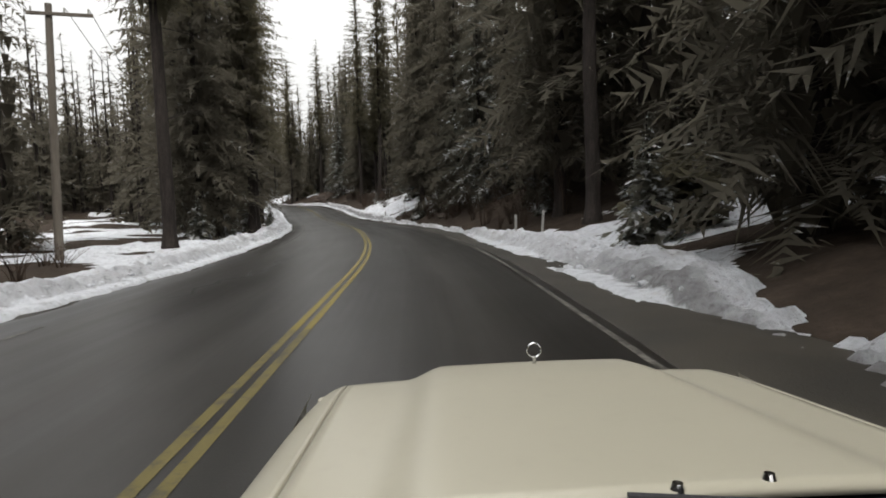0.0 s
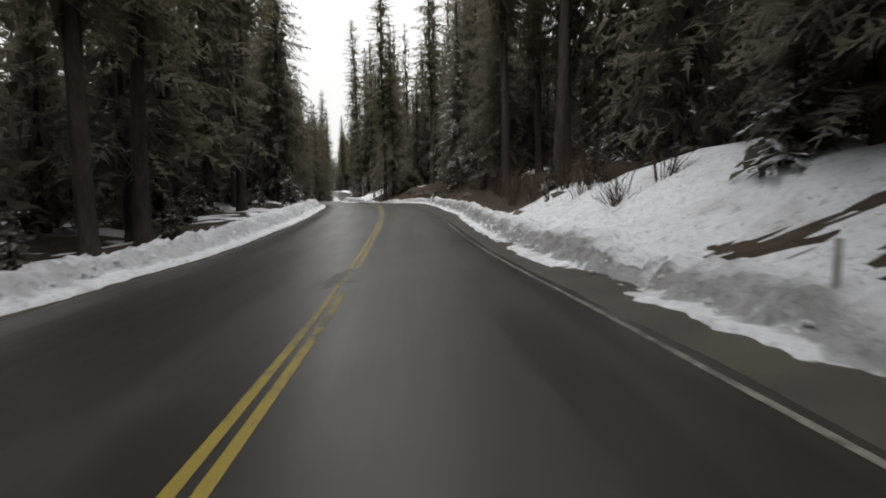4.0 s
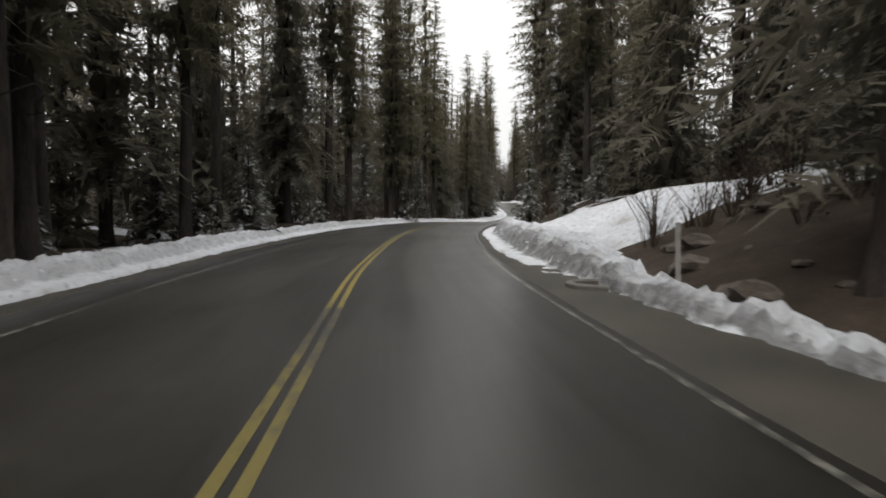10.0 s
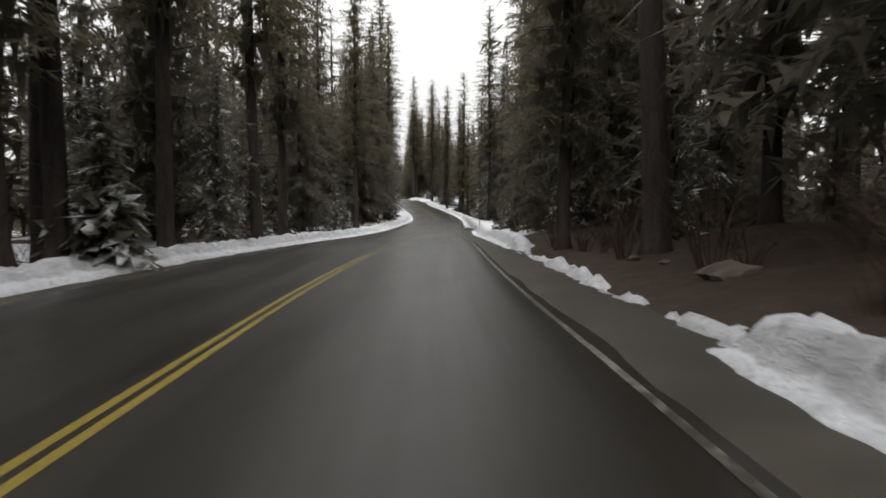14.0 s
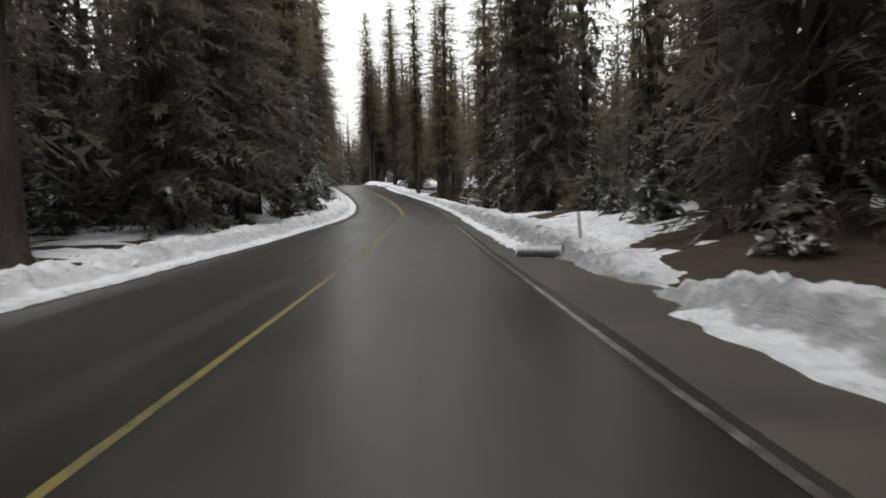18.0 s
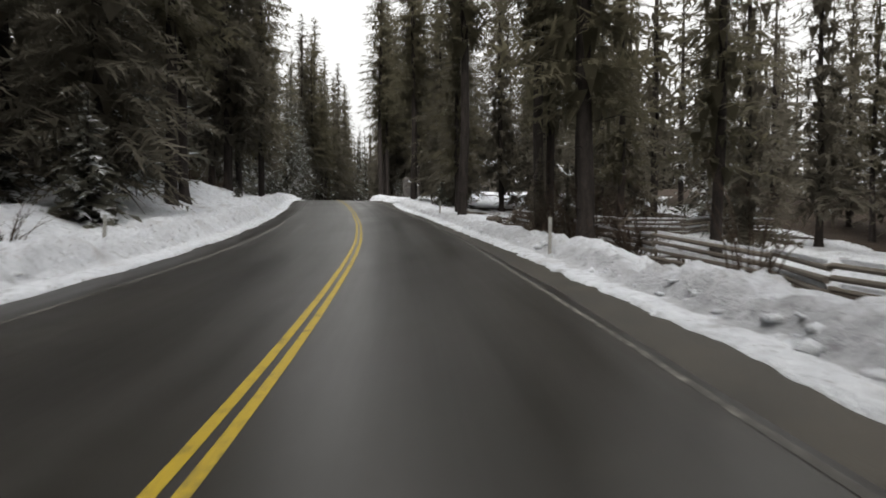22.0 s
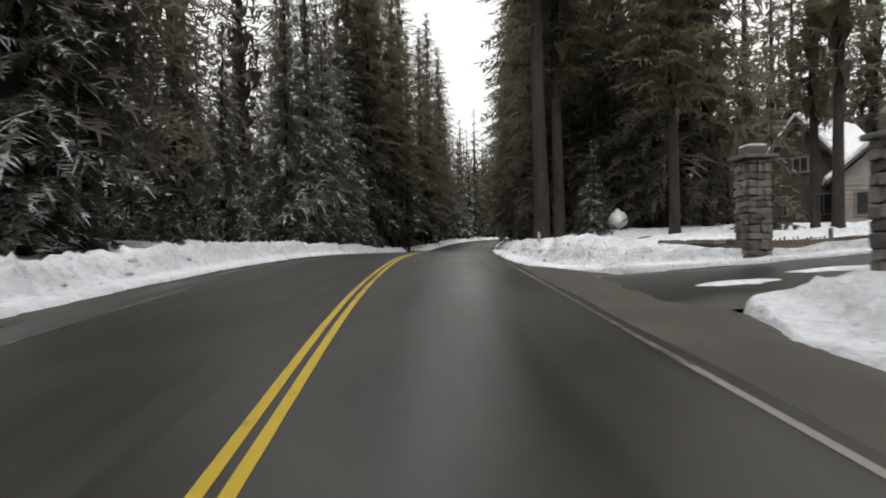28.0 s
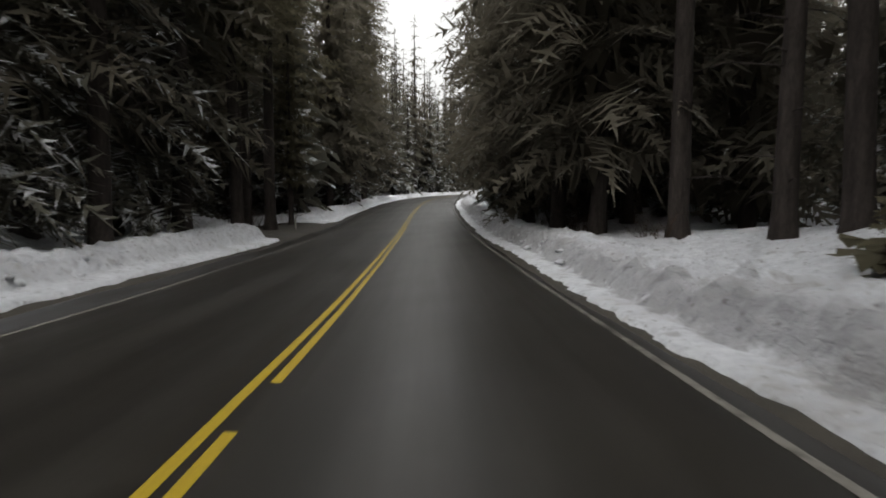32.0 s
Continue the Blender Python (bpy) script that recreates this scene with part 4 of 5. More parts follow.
def build_rocks():
    r = random.Random(41)
    kinds = []
    for k in range(4):
        bm = bmesh.new()
        bmesh.ops.create_icosphere(bm, subdivisions=2, radius=0.5)
        for v in bm.verts:
            n = noise.noise(v.co * 2.3 + Vector((k * 7.1, 0, 0))) + 0.4 * noise.noise(v.co * 5.1 + Vector((0, k * 3.3, 0)))
            v.co *= 1 + 0.45 * n
            v.co.z *= 0.62
        me = bpy.data.meshes.new("rock")
        bm.to_mesh(me)
        bm.free()
        me.materials.append(M_ROCK)
        kinds.append(me)
    for a, b, lo, hi, n in ((84, 158, 6.6, 11.5, 46), (150, 158, 5.6, 8, 10), (28, 60, 6, 8.5, 14), (200, 216, 6.8, 9, 4), (383, 392, 5.4, 10, 6), (330, 345, 6.5, 9, 6)):
        for _ in range(n):
            s, d = r.uniform(a, b), r.uniform(lo, hi)
            ob = new("rock", kinds[r.randrange(4)])
            k = 0.25 + 0.9 * r.random() ** 3
            ob.matrix_world = spot(s, d, float(rise(s, d)), r.uniform(0, 360)) @ Matrix.Diagonal((k * 1.3, k, k, 1))
            tagged(ob, "brown rock lying on the roadside slope", "rock", "roadside rocks")
    # the outcrop above the bank
    for s, d, k in ((127.5, 8.6, 1.7), (131.4, 8.5, 2.2), (134.2, 8.0, 1.7), (136.6, 9.0, 2.4), (140.8, 9.0, 1.7)):
        bm = bmesh.new()
        bmesh.ops.create_icosphere(bm, subdivisions=3, radius=0.5)
        for v in bm.verts:
            q = v.co * 1.9 + Vector((s, d, 0))
            v.co *= 1 + 0.40 * noise.noise(q) + 0.22 * noise.noise(q * 2.7) + 0.10 * noise.noise(q * 6.1)
            v.co.z *= 0.75
        for f in bm.faces:
            f.smooth = True
        me = bpy.data.meshes.new("boulder")
        bm.to_mesh(me)
        bm.free()
        me.materials.append(M_OUTCROP)
        ob = new("boulder", me)
        ob.matrix_world = spot(s, d, float(rise(s, d)) - 0.12 * k, s * 61) @ Matrix.Diagonal((k * 1.4, k, k, 1))
        tagged(ob, "large dark reddish brown boulder set in the slope", "boulder", "roadside boulders")


def build_chunks():
    """Clods of ploughed snow on the banks, too many to count."""
    r = np.random.RandomState(77)
    bm = bmesh.new()
    bmesh.ops.create_icosphere(bm, subdivisions=1, radius=1.0)
    base_v = np.array([q.co[:] for q in bm.verts])
    base_f = np.array([[q.index for q in f.verts] for f in bm.faces])
    bm.free()
    vs, fs, n = [], [], 0
    for side, fn in ((1, snow_right), (-1, snow_left)):
        for _ in range(1700):
            s = r.uniform(-10, 460)
            e, h, _c = fn(s, 0)
            if h < 0.12:
                continue
            w = 0.35 + abs(r.normal(0.5, 0.4))
            c = w * float(narrow(s, side))
            if float(lying(s, side)) < 0.8:
                continue
            z = h * float(smooth(w, 0.3, 1.05) - 0.9 * smooth(w, 1.4, 3.2)) + max(float(rise(s, side * (e + c))), -0.05) + 0.05
            k = 0.025 + 0.085 * r.rand() ** 2.5
            v = base_v * (1 + 0.35 * r.uniform(-1, 1, (len(base_v), 1))) * k * r.uniform(0.6, 1.4, 3) * np.array([1.2, 1.2, 0.6])
            vs.append(v + road_at(s, side * (e + c), z))
            fs.append(base_f + n)
            n += len(base_v)
    tagged(new("snow_clods", mesh_of("snow_clods", np.vstack(vs), np.vstack(fs), M_SNOW)), "scattered clods of ploughed snow on the banks", "snow", kind="stuff")


M_POST = two_tone("grey_post_paint", (0.22, 0.21, 0.20), (0.34, 0.33, 0.31), 6, 50, 0.6)
M_REFLECT = two_tone("pale_reflector", (0.30, 0.30, 0.29), (0.40, 0.40, 0.38), 20, 90, 0.3)


def build_posts():
    def one(s, d, h, tilt=0.0):
        ob = empty("marker_post", spot(s, d, max(float(rise(s, d)), -0.05) - 0.15) @ pose(0, 0, 0, 0, tilt, 0))
        bm = bmesh.new()
        box(bm, 0, 0, (h + 0.15) / 2, 0.09, 0.025, h + 0.15, bevel=0.006)
        part("blade", bm, M_POST, ob)
        bm = bmesh.new()
        box(bm, 0, -0.017, h + 0.05, 0.07, 0.008, 0.14, bevel=0.003)
        part("reflector", bm, M_REFLECT, ob, "pale rectangular reflector")
        tagged(ob, "slim grey roadside marker post standing in snow", "marker post", "marker posts")

    for s, d, h, tilt in ((22.2, 5.6, 1.05, 0), (21.6, 6.4, 1.1, 4), (116, 5.1, 1.0, 0), (153.6, 5.7, 1.2, -2), (317.3, 4.9, 1.05, 0), (337, 4.8, 1.05, 2), (318.5, -6.1, 0.9, 3), (387, 4.8, 0.95, -3), (440, -5.6, 0.9, 0), (66, 5.6, 1.0, 2), (262.6, 6.0, 1.05, -4)):
        one(s, d, h, tilt)


def build_pole():
    ob = empty("utility_pole", spot(25, -11.7, None, 10))
    bm = bmesh.new()
    rod(bm, (0, 0, -0.5), (0.35, 0, 9.5), 0.17, 0.12, 14)
    part("shaft", bm, M_WOOD, ob, "weathered brown timber shaft")
    bm = bmesh.new()
    box(bm, 0.75, -0.16, 9.1, 2.2, 0.1, 0.12, bevel=0.01)
    part("crossarm", bm, M_WOOD, ob)
    for x in (-0.2, 0.9, 1.7):
        bm = bmesh.new()
        rod(bm, (x, -0.16, 9.16), (x, -0.16, 9.34), 0.045, 0.03, 10)
        part("insulator", bm, M_REFLECT, ob, "pale ceramic insulator")
    tagged(ob, "weathered timber utility pole with a crossarm", "utility pole")
    for dx, sag in ((0.9, 1.2), (1.7, 1.4)):
        w = empty("power_cable", spot(25, -11.7, None, 10))
        bm = bmesh.new()
        pts = []
        for k in range(17):
            u = k / 16
            pts.append((dx - 1.5 * u, 48 * u, 9.35 + 1.0 * u - sag * 4 * u * (1 - u)))
        for a, b in zip(pts[:-1], pts[1:]):
            rod(bm, a, b, 0.014, 0.014, 5)
        part("strand", bm, M_DARK, w)
        tagged(w, "thin dark overhead power cable", "cable", "power cables")


def build_fence():
    """A zigzag split-rail fence with snow on its rails."""
    r = random.Random(31)
    runs = (((308.8, 9.3), (311.9, 8.0), (315.0, 9.1), (318.0, 7.9), (321.1, 8.9), (324.1, 7.7), (327.2, 8.6), (330.1, 7.3)),
            ((330.1, 7.3), (329.6, 10.3), (331.4, 12.8), (330.2, 15.7), (332.0, 18.2), (330.8, 21.0)))
    bm = bmesh.new()
    bmesh.ops.create_cone(bm, cap_ends=True, segments=8, radius1=0.065, radius2=0.05, depth=3.4)
    rail_me = bpy.data.meshes.new("rail")
    bm.to_mesh(rail_me)
    bm.free()
    rail_me.materials.append(M_WOOD)
    bm = bmesh.new()
    box(bm, 0, 0, 0, 0.10, 0.05, 3.1, bevel=0.02)
    cap_me = bpy.data.meshes.new("snow_cap")
    bm.to_mesh(cap_me)
    bm.free()
    cap_me.materials.append(M_SNOW)
    base = empty("split_rail_fence", spot(325, 9.0, 0))
    inv = base.matrix_world.inverted()
    for (a, da), (b, db) in (pair for run in runs for pair in zip(run[:-1], run[1:])):
        for lev in range(4):
            za = max(float(rise(a, da)), -0.5) + 0.15 + 0.20 * lev
            zb = max(float(rise(b, db)), -0.5) + 0.20 + 0.20 * lev
            p, q = Vector(road_at(a, da, za)), Vector(road_at(b, db, zb))
            m = Matrix.Translation((p + q) / 2) @ (q - p).to_track_quat("Z", "Y").to_matrix().to_4x4()
            ob = new("rail", rail_me)
            ob.parent = base
            ob.matrix_parent_inverse = inv
            ob.matrix_basis = m @ pose(r.uniform(-0.03, 0.03), 0, 0, r.uniform(-0.8, 0.8), 0, r.uniform(0, 360))
            if lev in (3, 1):
                c = new("snow_cap", cap_me)
                c.parent = base
                c.matrix_parent_inverse = inv
                up = (p + q) / 2 + Vector((0, 0, 0.075))
                c.matrix_basis = Matrix.Translation(up) @ (q - p).to_track_quat("Z", "X").to_matrix().to_4x4()
    tagged(base, "weathered zigzag split-rail fence with snow on the rails", "fence")
    ob = empty("leaning_post", spot(329.6, 6.4, -0.1, 0) @ pose(0, 0, 0, 0, 48, 0))
    bm = bmesh.new()
    rod(bm, (0, 0, -0.4), (0, 0, 1.5), 0.06, 0.05, 9)
    part("shaft", bm, M_WOOD, ob)
    tagged(ob, "leaning weathered wooden post in the snow", "post")
    ob = empty("leaning_post", spot(322.5, 8.2, None, 30) @ pose(0, 0, 0, 0, 50, 0))
    bm = bmesh.new()
    rod(bm, (0, 0, -0.4), (0, 0, 2.2), 0.06, 0.05, 9)
    part("shaft", bm, M_WOOD, ob)
    tagged(ob, "leaning weathered wooden post in the snow", "post")


def stone_material():
    m = Mat("grey_field_stone", 0.85)
    n, f, tone = m.noise(3, 5.0), m.noise(30, 5.0), m.random()
    c = m.mix(tone, (0.060, 0.055, 0.051), (0.185, 0.172, 0.160))
    c = m.mix(m.ramp(n, [(0.45, 0.0), (0.7, 0.5)]), c, (0.13, 0.105, 0.092))
    m.color(m.mix(0.5, c, m.ramp(f, [(0.3, 0.5), (0.7, 1.0)]), "MULTIPLY"))
    return m.bump(f, 0.6, 0.02).m


M_STONE = stone_material()
M_MORTAR = two_tone("grey_mortar", (0.085, 0.080, 0.075), (0.14, 0.132, 0.124), 5, 60, 0.95)
M_SIDING = two_tone("grey_board_siding", (0.16, 0.145, 0.13), (0.24, 0.22, 0.20), 1.5, 30, 0.85)
M_LOG = two_tone("brown_log_wall", (0.045, 0.035, 0.029), (0.085, 0.066, 0.054), 2, 30, 0.85)
M_GLASS_DARK = two_tone("dark_window_glass", (0.02, 0.022, 0.025), (0.035, 0.037, 0.04), 2, 20, 0.08, bump=0.0, spec=0.5)
M_TANK = two_tone("white_tank_paint", (0.55, 0.55, 0.53), (0.70, 0.70, 0.68), 3, 40, 0.45)
STONES = []


def stone_meshes():
    r = random.Random(3)
    for k in range(6):
        bm = bmesh.new()
        bmesh.ops.create_cube(bm, size=1.0)
        bmesh.ops.bevel(bm, geom=bm.edges[:], offset=0.13, segments=1, affect="EDGES")
        for v in bm.verts:
            v.co += Vector((r.uniform(-0.05, 0.05), r.uniform(-0.05, 0.05), r.uniform(-0.05, 0.05)))
        me = bpy.data.meshes.new("stone")
        bm.to_mesh(me)
        bm.free()
        me.materials.append(M_STONE)
        STONES.append(me)


def lay_stones(parent, w, dpt, z0, z1, seed, skip=None, x0=0.0):
    """Courses of single stones round a core of w by dpt."""
    r = random.Random(seed)
    z = z0
    while z < z1 - 0.05:
        ch = min(r.uniform(0.10, 0.26), z1 - z)
        for face in range(4):
            span = w if face % 2 == 0 else dpt
            off = (dpt if face % 2 == 0 else w) / 2
            x = -span / 2
            while x < span / 2 - 0.04:
                ln = min(r.uniform(0.14, 0.40), span / 2 - x)
                cx = x + ln / 2
                x += ln
                if skip and skip(face, cx, z + ch / 2):
                    continue
                st = new("stone", STONES[r.randrange(6)])
                st.parent = parent
                st.matrix_basis = Matrix.Translation((x0, 0, 0)) @ pose(0, 0, 0, 0, 0, 90 * face) @ Matrix.Translation((cx, -off, z + ch / 2)) @ pose(0, 0, 0, r.uniform(-6, 6), r.uniform(-12, 12), r.uniform(-8, 8)) @ Matrix.Diagonal((ln * 0.98, 0.12 + 0.09 * r.random(), ch * 0.97, 1))
        z += ch


def build_gate():
    stone_meshes()
    left = empty("gate_pillar", spot(380.6, 8.6, 0.12) @ Matrix.Scale(0.92, 4))
    bm = bmesh.new()
    box(bm, 0, 0, 1.2, 0.50, 0.50, 3.0, bevel=0.02)
    part("core", bm, M_MORTAR, left)
    lay_stones(left, 0.54, 0.54, -0.2, 2.55, 4)
    bm = bmesh.new()
    box(bm, 0, 0, 2.64, 0.86, 0.86, 0.10, bevel=0.03)
    part("cap", bm, M_MORTAR, left, "flat stone cap")
    bm = bmesh.new()
    box(bm, 0, 0, 2.80, 0.5, 0.5, 0.22, bevel=0.05)
    part("finial", bm, M_STONE, left, "square stone block on the cap")
    bm = bmesh.new()
    box(bm, 0, 0, 2.93, 0.46, 0.46, 0.06, bevel=0.03)
    part("snow_cap", bm, M_SNOW, left, "thin cap of snow")
    tagged(left, "square field-stone gate pillar with a flat cap", "gate pillar", "gate pillars")

    # a pier, an arched niche and a lower pier under one sloping snowy roof
    right = empty("gate_pillar", spot(375.3, 8.05, 0.05))
    for x, w, top, seed in ((0.0, 0.46, 2.3, 6), (1.08, 0.62, 1.72, 7)):
        bm = bmesh.new()
        box(bm, x, 0, top / 2 - 0.2, w - 0.04, 0.60, top + 0.4, bevel=0.02)
        part("core", bm, M_MORTAR, right)
        lay_stones(right, w, 0.64, -0.2, top, seed, None, x)
    ring = [(0.44 * math.cos(math.radians(a)) * 0.62, 1.28 + 0.27 * math.sin(math.radians(a))) for a in range(0, 181, 20)]
    wing = bmesh.new()
    prof = [(0.27, 1.28), (0.27, 2.02), (-0.27, 2.20)] + [(x, z) for x, z in ring[::-1]][:-1]
    front = [wing.verts.new((x + 0.50, -0.33, z)) for x, z in prof]
    back = [wing.verts.new((x + 0.50, 0.33, z)) for x, z in prof]
    wing.faces.new(front)
    wing.faces.new(back[::-1])
    for a in range(len(prof)):
        b = (a + 1) % len(prof)
        wing.faces.new((front[b], front[a], back[a], back[b]))
    bmesh.ops.triangulate(wing, faces=wing.faces[:])
    bmesh.ops.recalc_face_normals(wing, faces=wing.faces[:])
    part("arch", wing, M_STONE, right, "stone arch over the niche")
    for k in range(9):                                        # wedge stones round the arch
        a = math.radians(20 * k + 10)
        st = new("stone", STONES[k % 6])
        st.parent = right
        st.matrix_basis = Matrix.Translation((0.50 + 0.34 * math.cos(a), -0.33, 1.28 + 0.34 * math.sin(a))) @ pose(0, 0, 0, 0, 90 - math.degrees(a), 0) @ Matrix.Diagonal((0.11, 0.14, 0.17, 1))
    bm = bmesh.new()
    box(bm, 0.50, 0.26, 0.7, 0.56, 0.10, 1.9, bevel=0.01)
    part("back_wall", bm, M_STONE, right, "dark stone back of the niche")
    bm = bmesh.new()
    box(bm, 0, 0, 2.35, 0.74, 0.84, 0.10, bevel=0.03)
    part("cap", bm, M_MORTAR, right, "flat stone cap")
    bm = bmesh.new()
    bmesh.ops.create_icosphere(bm, subdivisions=3, radius=0.29, matrix=Matrix.Translation((0, 0, 2.56)))
    for v in bm.verts:
        v.co += (v.co - Vector((0, 0, 2.56))) * (0.5 * noise.noise(v.co * 4.0))
        v.co.z = max(v.co.z, 2.38)
    part("finial", bm, M_STONE, right, "rounded stone block on the cap")
    bm = bmesh.new()
    box(bm, 0, 0, 0, 1.42, 0.92, 0.07, Matrix.Translation((0.78, 0, 1.99)) @ pose(0, 0, 0, 0, 22, 0), 0.015)
    part("roof_slab", bm, M_WOOD, right, "sloping dark roof boards")
    bm = bmesh.new()
    box(bm, 0, 0, 0, 1.36, 0.9, 0.15, Matrix.Translation((0.80, 0, 2.09)) @ pose(0, 0, 0, 0, 22, 0), 0.06)
    part("snow_roof", bm, M_SNOW, right, "sloping snow-covered roof")
    tagged(right, "field-stone gate pillar with an arched niche and snowy roof", "gate pillar", "gate pillars")

    wall = empty("stone_wall", spot(382.0, 8.0, -0.05, 65))
    bm = bmesh.new()
    box(bm, 0, 0, 0.25, 0.42, 1.7, 0.8, bevel=0.05)
    part("core", bm, M_MORTAR, wall)
    lay_stones(wall, 0.46, 1.8, 0.0, 0.72, 9)
    tagged(wall, "low dark stone wall beside the gate", "wall")

    fence = empty("picket_gate", spot(381.2, 9.05, -0.02, 0) @ Matrix.Scale(0.72, 4))
    for z in (0.25, 0.72):
        bm = bmesh.new()
        box(bm, 1.15, 0, z, 2.3, 0.04, 0.07, bevel=0.008)
        part("rail", bm, M_WOOD, fence)
    bm = bmesh.new()
    box(bm, 0, 0, 0.5, 0.055, 0.025, 0.95, bevel=0.006)
    picket = bpy.data.meshes.new("picket")
    bm.to_mesh(picket)
    bm.free()
    picket.materials.append(M_WOOD)
    for k in range(16):
        ob = part_mesh("picket", picket, fence)
        ob.matrix_basis = Matrix.Translation((0.06 + 0.147 * k, -0.035, 0.0 + 0.04 * (k % 3)))
    for x in (0.0, 2.35):
        bm = bmesh.new()
        box(bm, x, 0.0, 0.6, 0.1, 0.1, 1.4, bevel=0.01)
        part("gate_post", bm, M_WOOD, fence)
    tagged(fence, "weathered grey wooden picket gate standing open", "gate")


def build_drive():
    q = np.linspace(375.6, 380.4, 13)
    cols = np.linspace(4.05, 24, 22)
    d = np.broadcast_to(cols, (len(q), len(cols)))
    sg = q[:, None] + np.clip(cols - 9, 0, 30)[None] * 0.45 + 0 * d
    half = np.abs(np.linspace(-1, 1, len(q)))[:, None]
    z = np.maximum(rise(sg, d), -0.05) + 0.035 - 0.14 * (half > 0.9) + 0 * d
    z[:, 0] = -0.06
    me = mesh_of("driveway", road_at(sg, d, z).reshape(-1, 3), grid_faces(*d.shape)[:, ::-1], M_ASPHALT, True)
    tagged(new("driveway", me), "wet asphalt driveway with patches of slush", "driveway", kind="structure")
    r = np.random.RandomState(8)
    for s, dd, a, b in ((377.3, 6.6, 0.7, 0.25), (378.2, 9.2, 1.1, 0.22)):
        n = 26
        ang = np.arange(n) * 6.283 / n
        k = 1 + 0.3 * r.uniform(-1, 1, n)
        rim = np.stack([s + b * k * np.sin(ang), dd + a * k * np.cos(ang)], 1)
        inner = np.array([s, dd]) + (rim - [s, dd]) * 0.6
        v = np.vstack([road_at(rim[:, 0], rim[:, 1], np.maximum(rise(rim[:, 0], rim[:, 1]), -0.05) + 0.03), road_at(inner[:, 0], inner[:, 1], np.maximum(rise(inner[:, 0], inner[:, 1]), -0.05) + 0.075)])
        v = np.vstack([v, road_at(s, dd, max(float(rise(s, dd)), -0.05) + 0.08)])
        f = [(i, (i + 1) % n, n + (i + 1) % n) for i in range(n)] + [(i, n + (i + 1) % n, n + i) for i in range(n)] + [(n + i, n + (i + 1) % n, 2 * n) for i in range(n)]
        tagged(new("slush_patch", mesh_of("slush_patch", v, np.array(f), M_SNOW, True)), "thin patch of wet slush on the driveway", "slush", "slush patches")


def build_opening():
    """The mouth of a side track between the banks."""
    q, cols = np.linspace(433.5, 447, 12), np.linspace(4.25, 16, 14)
    d = -np.broadcast_to(cols, (len(q), len(cols)))
    sg = q[:, None] + 0 * d
    half = np.abs(np.linspace(-1, 1, len(q)))[:, None]
    z = np.maximum(rise(sg, d), -0.05) + 0.05 - 0.16 * (half > 0.9) + 0 * d
    z[:, 0] = -0.06
    me = mesh_of("side_track", road_at(sg, d, z).reshape(-1, 3), grid_faces(*d.shape), M_GRAVEL, True)
    tagged(new("side_track", me), "muddy gravel mouth of a side track", "side track", kind="structure")


def gable_house(name, m, w, l, h, pitch, wall_mat, label):
    """A cabin with a snowy gable roof; its gable end faces -y."""
    ob = empty(name, m)
    top = h + pitch
    bm = bmesh.new()
    prof = [(-w / 2, -0.8), (w / 2, -0.8), (w / 2, h), (0, top), (-w / 2, h)]
    a = [bm.verts.new((x, 0, z)) for x, z in prof]
    b = [bm.verts.new((x, l, z)) for x, z in prof]
    bm.faces.new(a)
    bm.faces.new(b[::-1])
    for i in range(5):
        j = (i + 1) % 5
        bm.faces.new((a[j], a[i], b[i], b[j]))
    bmesh.ops.recalc_face_normals(bm, faces=bm.faces[:])
    part("wall", bm, wall_mat, ob)
    n = int((h + 0.6) / 0.24)
    for k in range(n):
        bm = bmesh.new()
        box(bm, 0, -0.02, -0.3 + 0.24 * k, w + 0.02, 0.05, 0.215, bevel=0.02)
        part("board", bm, wall_mat, ob)
    ang = math.degrees(math.atan2(pitch, w / 2))
    ln = math.hypot(w / 2, pitch) + 0.7
    for sgn in (-1, 1):
        bm = bmesh.new()
        box(bm, 0, 0, 0, ln, l + 1.2, 0.14, Matrix.Translation((sgn * (w / 4 + 0.2), l / 2, h + pitch / 2 + 0.02)) @ pose(0, 0, 0, 0, sgn * ang, 0), 0.02)
        roof = part("roof", bm, M_LOG, ob)
        bm = bmesh.new()
        box(bm, 0, 0, 0, ln - 0.05, l + 1.1, 0.22, Matrix.Translation((sgn * (w / 4 + 0.24), l / 2, h + pitch / 2 + 0.22)) @ pose(0, 0, 0, 0, sgn * ang, 0), 0.08)
        part("roof_snow", bm, M_SNOW, roof, "thick snow on the roof")
    for x, z, ww, hh in ((-w * 0.22, h * 0.5, 1.1, 1.2), (w * 0.22, h * 0.5, 1.1, 1.2), (0, h + pitch * 0.3, 0.9, 0.9)):
        win = empty("window")
        win.parent = ob
        win.matrix_basis = Matrix.Translation((x, -0.06, z))
        bm = bmesh.new()
        for cx, cz, sx, sz in ((0, hh / 2, ww + 0.12, 0.1), (0, -hh / 2, ww + 0.2, 0.1), (-ww / 2, 0, 0.1, hh), (ww / 2, 0, 0.1, hh), (0, 0, 0.05, hh)):
            box(bm, cx, -0.02, cz, sx, 0.09, sz, bevel=0.01)
        part("frame", bm, M_WOOD, win)
        bm = bmesh.new()
        box(bm, 0, 0.0, 0, ww, 0.02, hh)
        part("pane", bm, M_GLASS_DARK, win, "dark glass pane")
    return tagged(ob, label, "house")


